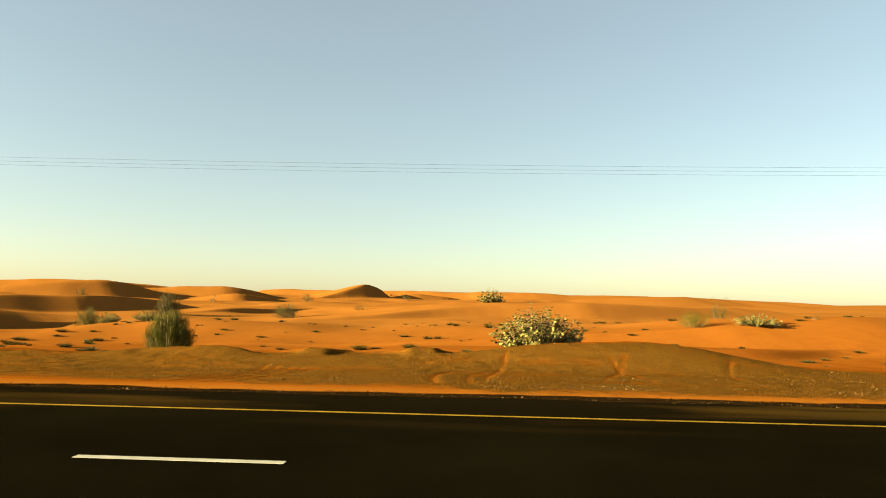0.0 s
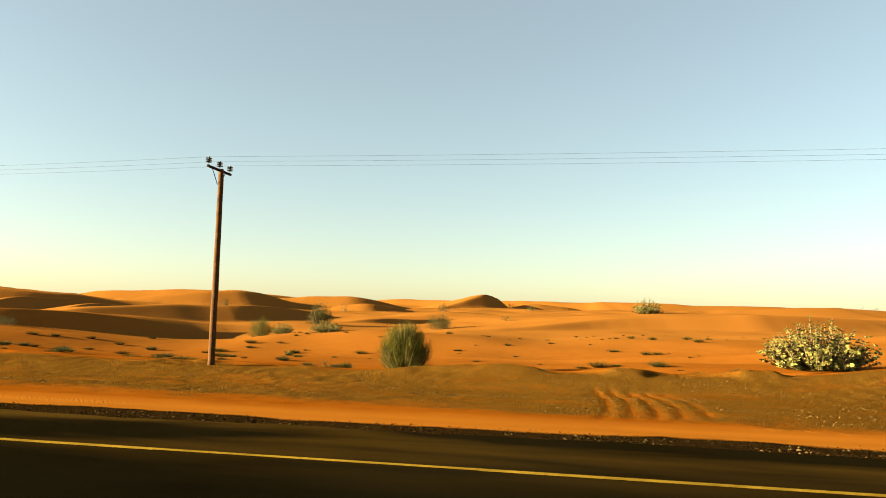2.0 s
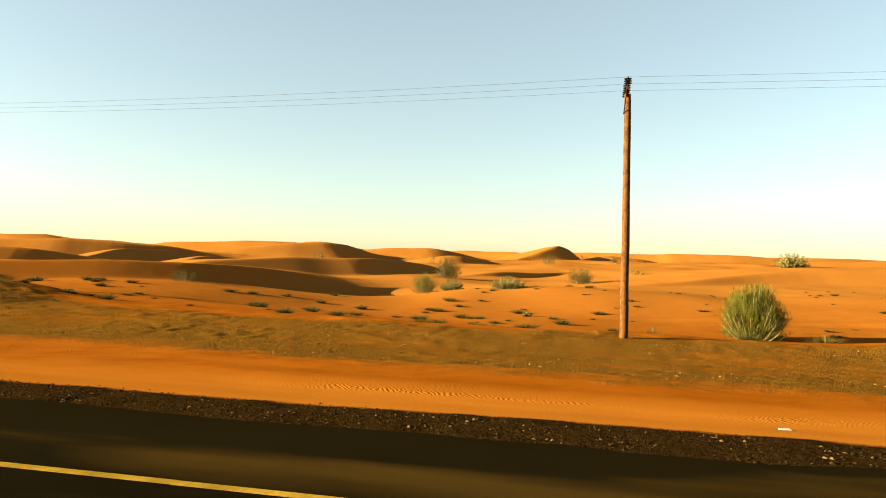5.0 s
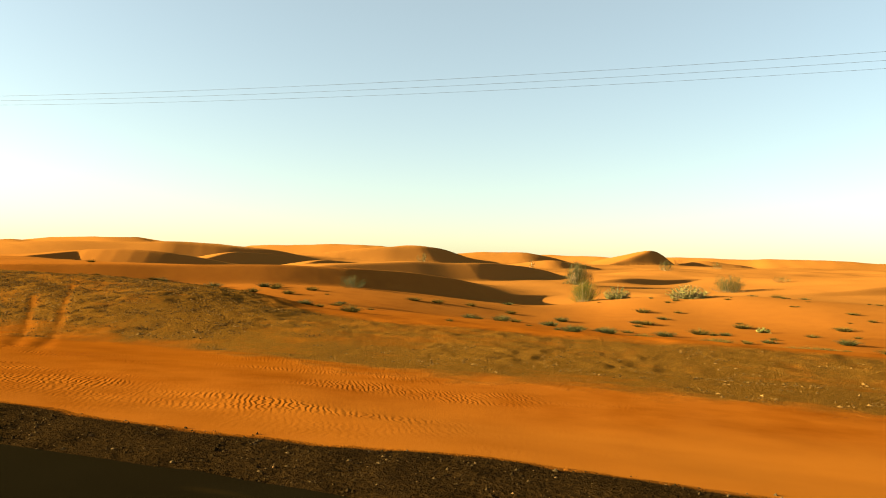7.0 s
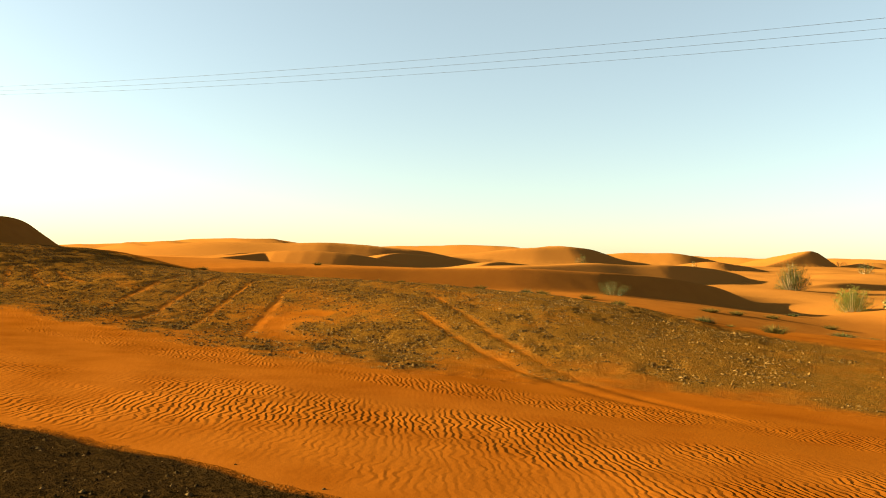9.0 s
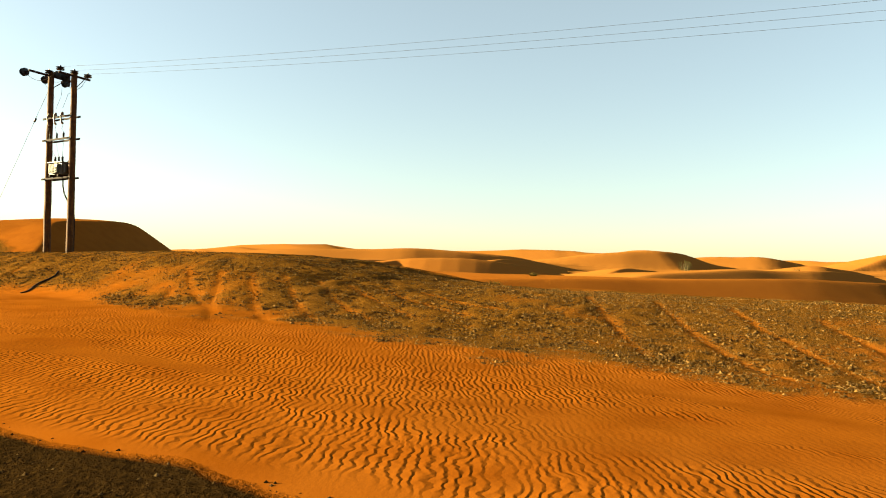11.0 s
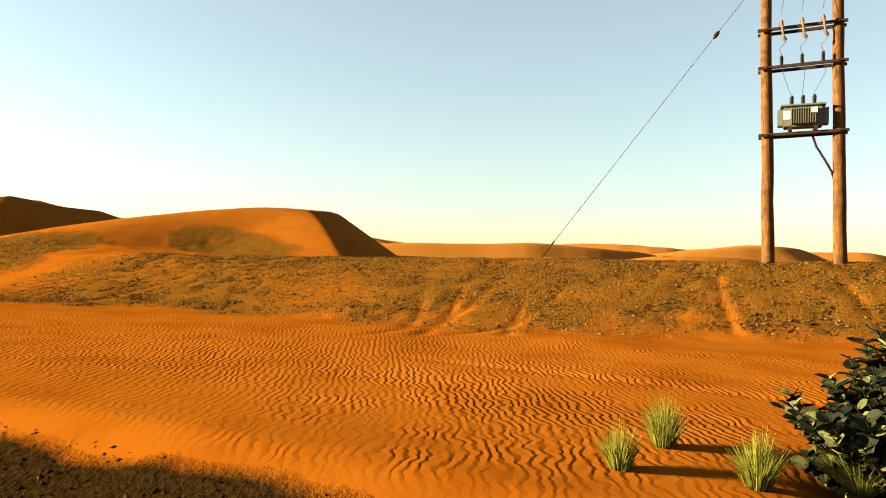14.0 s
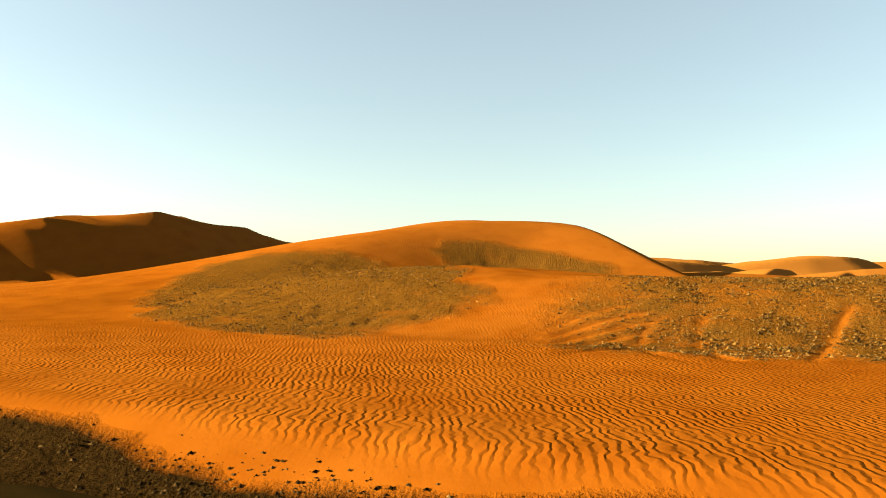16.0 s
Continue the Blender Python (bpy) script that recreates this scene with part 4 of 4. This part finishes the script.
def moved(bm, x, y, z):
    bmesh.ops.translate(bm, vec=(x, y, z), verts=bm.verts)
    return bm


PX, PY = -39.85, 34.75
PZ = gz(PX, PY)
PH = 8.85 - PZ
WIRE_ENDS = []


def line_pole():
    e = thing("utility_pole", PX, PY, PZ, "brown wooden utility pole with a crossarm and three black insulators", "utility pole")
    part("pole", timber(PH - 0.35, 0.165, 0.125, 3), WOOD, e, smooth=True)
    part("crossarm", box(0.10, 2.2, 0.11, (-0.04, -0.1, PH - 0.42), 0.01), STEEL, e)
    for s in (-1, 1):
        part("brace", tube([(-0.14, 0.05 * s, PH - 1.1), (-0.07, 0.62 * s - 0.1, PH - 0.45)], 0.02), STEEL, e)
    for dy in (-1.1, -0.1, 0.9):
        part("insulator_pin", lathe([(0.014, PH - 0.36), (0.014, PH - 0.18)], 8, at=(-0.04, dy, 0)), STEEL, e)
        part("insulator", moved(insulator("z", 3, 0.15, 0.085), -0.04, dy, PH - 0.24), BLACK, e)
        WIRE_ENDS.append((PX - 0.04, PY + dy, PZ + PH + 0.02))


line_pole()

HX1, HX2, HY = -111.98, -110.38, 30.83
HZ = 1.89


def transformer(x, y, z):
    e = thing("transformer", x, y, z, "dusty grey-green pole transformer with cooling fins and three bushings", "transformer")
    part("tank", box(0.86, 0.42, 0.50, (0, 0, 0.36), 0.015), GREY_PAINT, e)
    part("lid", box(1.0, 0.56, 0.045, (0, 0, 0.635), 0.01), GREY_PAINT, e)
    for i in range(11):
        part("fin", box(0.016, 0.16, 0.40, (-0.26 + i * 0.052, -0.28, 0.36)), GREY_PAINT, e)
        part("fin", box(0.016, 0.16, 0.40, (-0.26 + i * 0.052, 0.28, 0.36)), GREY_PAINT, e)
    for s in (-1, 1):
        for i in range(5):
            part("side_fin", box(0.13, 0.016, 0.40, (s * 0.50, -0.14 + i * 0.07, 0.36)), GREY_PAINT, e)
        part("skid", box(0.08, 0.60, 0.10, (s * 0.28, 0, 0.05)), STEEL, e)
    for x0 in (-0.25, 0.0, 0.25):
        part("bushing", moved(insulator("z", 4, 0.055, 0.055), x0, -0.08, 0.67), BLACK, e)
    part("nameplate", box(0.16, 0.012, 0.22, (-0.36, -0.218, 0.40)), PAPER, e, "pale metal nameplate")
    part("warning_plate", box(0.13, 0.012, 0.13, (0.24, -0.372, 0.47)), PAPER, e, "pale square warning plate")
    part("filler_cap", lathe([(0.04, 0), (0.04, 0.07), (0.02, 0.09)], 10, at=(0.40, 0.1, 0.655)), STEEL, e)
    return e


def h_pole():
    e = thing("transformer_pole", 0, 0, 0, "twin brown wooden utility poles with steel beams on gravel bank", "utility pole")
    for x, s, h in ((HX1, 5, 8.18), (HX2, 6, 7.92)):
        z0 = gz(x, HY)
        bm = timber(h + HZ - z0, 0.155, 0.12, s)
        part("pole", moved(bm, x, HY, z0), WOOD, e, smooth=True)
    cx, ln = (HX1 + HX2) / 2, HX2 - HX1
    for z, nm in ((HZ + 6.02, "fuse_beam"), (HZ + 5.05, "arrester_beam"), (HZ + 3.34, "platform_beam")):
        for dy in (-0.19, 0.19):
            part(nm, box(ln + 0.40, 0.05, 0.08, (cx, HY + dy, z), 0.008), STEEL, e)
    # crossarms: strain insulators on short links, pin insulators standing on the arms
    for x, half, z, strain, pins in ((HX1, 0.95, 7.98, ((-0.42, -0.95, 0.0), (-0.40, 0.0, -0.10), (0.42, 0.05, 0.02), (-0.40, 0.95, -0.04)), (-0.12,)),
                                     (HX2, 0.66, 7.78, ((-0.42, -0.12, -0.04),), (-0.66, -0.02, 0.62))):
        ax = x + 0.03
        part("crossarm", box(0.08, 2 * half + 0.15, 0.085, (ax, HY, HZ + z), 0.008), STEEL, e)
        for out, dy, lift in strain:
            part("strain_insulator", moved(insulator("x", 3, 0.175, 0.085), ax + out - 0.13, HY + dy, HZ + z + lift), BLACK, e)
            part("strap", tube([(ax, HY + dy, HZ + z), (ax + out, HY + dy, HZ + z + lift)], 0.02), STEEL, e)
        for dy in pins:
            part("pin_insulator", moved(insulator("z", 2, 0.17, 0.085), ax, HY + dy, HZ + z + 0.10), BLACK, e)
            part("pin", tube([(ax, HY + dy, HZ + z), (ax, HY + dy, HZ + z + 0.14)], 0.016), STEEL, e)
        part("brace", tube([(x + 0.10, HY, HZ + z - 0.55), (ax, HY + half * 0.7, HZ + z - 0.03)], 0.018), STEEL, e)
    for dy, sag in ((-0.95, 0.5), (0.0, 0.35), (0.95, 0.5)):
        pts = [(HX1 - 0.36 + (ln + 0.38) * t, HY + dy * (1 - 0.3 * t), HZ + 7.98 + 0.04 * t - sag * 4 * t * (1 - t)) for t in [k / 10 for k in range(11)]]
        part("jumper", tube(pts, 0.008, 5), CABLE, e)
    for k in range(3):
        x = cx - 0.46 + 0.46 * k
        part("fuse_cutout", join(moved(insulator("z", 2, 0.06, 0.055), x, HY - 0.26, HZ + 6.07), tube([(x, HY - 0.30, HZ + 6.16), (x + 0.02, HY - 0.36, HZ + 5.98), (x + 0.05, HY - 0.34, HZ + 5.70)], 0.03), tube([(x + 0.05, HY - 0.34, HZ + 5.74), (x + 0.09, HY - 0.30, HZ + 5.66)], 0.045)), PALE, e)
        part("surge_arrester", moved(insulator("z", 4, 0.048, 0.05), x, HY - 0.19, HZ + 5.10), BLACK, e)
        p = [(x, HY - 0.34, HZ + 5.78), (x + 0.10, HY - 0.3, HZ + 5.62), (x - 0.05, HY - 0.25, HZ + 5.48), (x, HY - 0.19, HZ + 5.33)]
        part("lead", tube(p, 0.007, 5), WIRE, e)
        p = [(x, HY - 0.19, HZ + 5.3), (x + 0.05, HY - 0.22, HZ + 4.8), (cx - 0.25 + 0.25 * k, HY - 0.08, HZ + 4.32)]
        part("lead", tube(p, 0.006, 5), WIRE, e)
        part("lead", tube([(x, HY - 0.26, HZ + 6.36), (x + 0.1, HY - 0.1, HZ + 7.0), (cx - 0.3 + 0.3 * k, HY + (k - 1) * 0.8, HZ + 7.62)], 0.006, 5), WIRE, e)
    p = [(cx + 0.22, HY, HZ + 3.3), (cx + 0.30, HY - 0.05, HZ + 3.0), (cx + 0.48, HY - 0.1, HZ + 2.65), (HX2 - 0.17, HY - 0.05, HZ + 2.35), (HX2 - 0.06, HY + 0.17, HZ + 2.0), (HX2, HY + 0.18, HZ + 1.5), (HX2, HY + 0.18, HZ - 0.1)]
    part("cable", tube(p, 0.028, 8), CABLE, e)
    for x in (HX1, HX2):
        for z in (6.02, 5.05, 3.34):
            part("bolt", tube([(x, HY - 0.27, HZ + z), (x, HY + 0.27, HZ + z)], 0.022), STEEL, e)
    e.matrix_world = Matrix.Translation((cx, HY, HZ)) @ pose(0, 0, 0, 0, -1.2, 0) @ Matrix.Translation((-cx, -HY, -HZ))
    transformer(cx - 0.07, HY, HZ + 3.395)


h_pole()


def span(name, a, b, sag, label, r=0.0042, n=40):
    pts = []
    for k in range(n + 1):
        t = k / n
        pts.append((a[0] + (b[0] - a[0]) * t, a[1] + (b[1] - a[1]) * t, a[2] + (b[2] - a[2]) * t - 4 * sag * t * (1 - t)))
    return tagged(obj(name, tube(pts, r, 5), WIRE), label, "power line", "overhead wires")


for k, (x, y, z) in enumerate(WIRE_ENDS):
    dy = (-0.95, 0.0, 0.95)[k]
    span("overhead_wire", (x, y, z), (HX2 + 0.03, HY + 0.66 * dy, HZ + 8.03), 0.9, "thin dark overhead power wire slung between poles")
    span("overhead_wire", (x, y, z), (x + 72, y + 3.0, z + 0.5), 0.3, "thin dark overhead power wire slung between poles")


def guy():
    top, foot = Vector((HX1 - 0.13, HY, HZ + 7.62)), Vector((-118.1, 31.2, gz(-118.1, 31.2)))
    e = thing("guy_wire", 0, 0, 0, "thin steel guy wire with a black insulator, anchored in gravel", "guy wire")
    part("strand", tube([tuple(top), tuple(foot)], 0.008, 5), WIRE, e)
    p = top.lerp(foot, 0.2)
    d = (foot - top).normalized() * 0.12
    part("guy_insulator", tube([tuple(p - d), tuple(p - d * 0.5), tuple(p + d * 0.5), tuple(p + d)], [0.02, 0.055, 0.055, 0.02], 10), BLACK, e)
    p = top.lerp(foot, 0.955)
    d = (foot - top).normalized() * 0.3
    part("turnbuckle", tube([tuple(p - d), tuple(p + d)], 0.022, 8), STEEL, e)


guy()

# ---------------- buried cable on the bank ----------------
pts = []
for k in range(15):
    t = k / 14
    x, y = -107.75 + 1.1 * t + 0.12 * math.sin(9 * t), 28.6 - 2.1 * t
    pts.append((x, y, gz(x, y) + 0.015 * math.sin(math.pi * t) + 0.012))
tagged(obj("cable_stub", tube(pts, 0.027, 8), CABLE), "black power cable half buried in the gravel bank", "cable")

# ---------------- distribution cabinet ----------------


def cabinet():
    x0, y0 = -103.73, 16.97
    z0 = 0.33
    w, d, h = 0.74, 0.34, 1.0
    e = thing("distribution_cabinet", x0, y0, z0, "sun-faded cream metal electrical cabinet with stickers, on concrete feet", "electrical cabinet", turn=-1.5)
    part("body", box(w, d, h - 0.05, (0, 0, h / 2 - 0.02), 0.008), CREAM, e)
    part("roof", box(w + 0.008, d + 0.008, 0.022, (0, 0, h - 0.022), 0.006), CREAM, e)
    part("base_frame", box(w - 0.01, d - 0.01, 0.10, (0, 0, -0.01), 0.006), CREAM, e)
    f = -d / 2
    for s in (-1, 1):
        door = part("door", box(w / 2 - 0.0008, 0.014, h - 0.17, (s * w / 4, f - 0.006, h / 2 + 0.005), 0.003), CREAM, e)
        part("handle", box(0.062, 0.007, 0.082, (s * 0.19, f - 0.0155, h - 0.225), 0.002), INK, door, "dark recessed handle plate")
        part("lock_hood", box(0.032, 0.010, 0.026, (s * 0.19 + 0.006, f - 0.017, h - 0.172), 0.003), INK, door)
        part("foot", box(0.22, d - 0.02, 0.34, (s * 0.235, 0, -0.22), 0.012), CONCRETE, e, "rough concrete foot block")
    part("handle", box(0.03, 0.016, 0.03, (-0.27, f - 0.016, 0.14), 0.006), INK, e, "small dark lock")

    def sticker(x, z, sx, sz, mat, lines, ink=INK, tilt=0.0, label=""):
        rot = Matrix.Rotation(radians(tilt), 4, "Y")
        st = part("sticker", box(sx * 1.12, 0.0016, sz * 1.1, (x, f - 0.0142, z), rot=rot), mat, e, label)
        for dx, dz, lx, lz in lines:
            v = rot @ Vector((dx, 0, dz))
            part("print_bar", box(lx, 0.0014, lz, (x + v.x, f - 0.0152, z + v.z), rot=rot), ink, st)

    def digits(n, width, z, hgt):
        return [(-width / 2 + width * (i + 0.5) / n, z, width / n * 0.62, hgt) for i in range(n)]

    sticker(-0.215, 0.66, 0.175, 0.11, PAPER, [(-0.02, 0.0, 0.06, 0.012), (0.02, 0.002, 0.02, 0.02)], label="blank white paper sticker")
    sticker(0.0, 0.62, 0.135, 0.085, PAPER, digits(7, 0.12, -0.008, 0.042) + [(0.0, 0.033, 0.12, 0.012)], label="white sticker with black print")
    sticker(0.235, 0.575, 0.19, 0.135, BLUE, digits(9, 0.17, -0.04, 0.028) + [(0, 0.045, 0.16, 0.014), (0.0, 0.01, 0.15, 0.022)], PAPER, label="blue sticker with white print")
    sticker(0.225, 0.445, 0.205, 0.085, PAPER, [(0.0, 0.0, 0.16, 0.03), (-0.05, 0.02, 0.04, 0.02)], GREY_PAINT, label="white sticker with a grey picture")
    sticker(0.225, 0.372, 0.205, 0.055, TEAL, digits(9, 0.18, 0.0, 0.026), PAPER, label="teal sticker strip with white print")
    sticker(0.03, 0.37, 0.115, 0.125, RED, [(0, 0.03, 0.07, 0.012), (0, 0.0, 0.05, 0.01), (0, -0.03, 0.06, 0.01)], CREAM, label="faded red square sticker")
    sticker(-0.15, 0.28, 0.16, 0.14, PAPER, digits(7, 0.145, -0.045, 0.035) + [(-0.02, 0.04, 0.09, 0.014), (0.0, 0.012, 0.13, 0.006), (0, -0.004, 0.12, 0.006)], label="white sticker with black print")
    sticker(0.205, 0.19, 0.165, 0.15, PAPER, digits(7, 0.15, -0.045, 0.036) + [(-0.01, 0.045, 0.10, 0.014), (0.0, 0.015, 0.13, 0.006), (0, -0.002, 0.12, 0.006)], label="white sticker with black print")
    sticker(0.035, 0.20, 0.16, 0.075, PAPER, digits(7, 0.15, -0.005, 0.045) + [(0, 0.033, 0.14, 0.01)], tilt=14, label="torn tilted white sticker with black print")
    sticker(0.135, 0.865, 0.165, 0.075, PAPER, digits(7, 0.15, -0.005, 0.04) + [(0, 0.03, 0.15, 0.01)], tilt=4, label="white sticker with black print")
    sticker(-0.02, 0.91, 0.10, 0.022, INK, [(0, 0, 0.08, 0.006)], PAPER, label="small dark label plate")
    sticker(0.265, 0.90, 0.09, 0.045, INK, [(0, 0.006, 0.07, 0.007), (0, -0.01, 0.05, 0.006)], PAPER, label="small dark label plate")
    # faint painted mark
    part("painted_mark", join(box(0.06, 0.002, 0.012, (-0.235, f - 0.0135, 0.92)), box(0.012, 0.002, 0.035, (-0.21, f - 0.0135, 0.90)), box(0.06, 0.002, 0.012, (-0.235, f - 0.0135, 0.865)),
                              box(0.012, 0.002, 0.065, (-0.16, f - 0.0135, 0.89))), STEEL, e, "faded brown painted mark")
    for z, sx, sz, mat in ((0.80, 0.10, 0.10, PAPER), (0.63, 0.12, 0.06, INK), (0.55, 0.13, 0.09, BLUE), (0.38, 0.11, 0.05, INK), (0.24, 0.12, 0.10, PAPER)):
        part("sticker", box(0.003, sx, sz, (w / 2 + 0.003, r.uniform(-0.06, 0.06), z)), mat, e)
    return e


cabinet()

# ---------------- litter ----------------
bm = lathe([(0.020, 0), (0.027, 0.03), (0.030, 0.06), (0.025, 0.06), (0.022, 0.012)], 12, "x")
tagged(obj("cup", moved(bm, -103.09, 15.84, gz(-103.09, 15.84) + 0.028), RUBBISH), "crushed white paper cup lying in the sand", "litter")
for i, (x, y, sx, sy) in enumerate([(-38.4, 17.3, 0.14, 0.09)]):
    bm = box(sx, sy, 0.018, bevel=0.004)
    ob = obj("litter_scrap", bm, RUBBISH)
    ob.matrix_world = pose(x, y, gz(x, y) + 0.006, 1, 1, 16)
    tagged(ob, "pale scrap of litter lying on the sand", "litter")
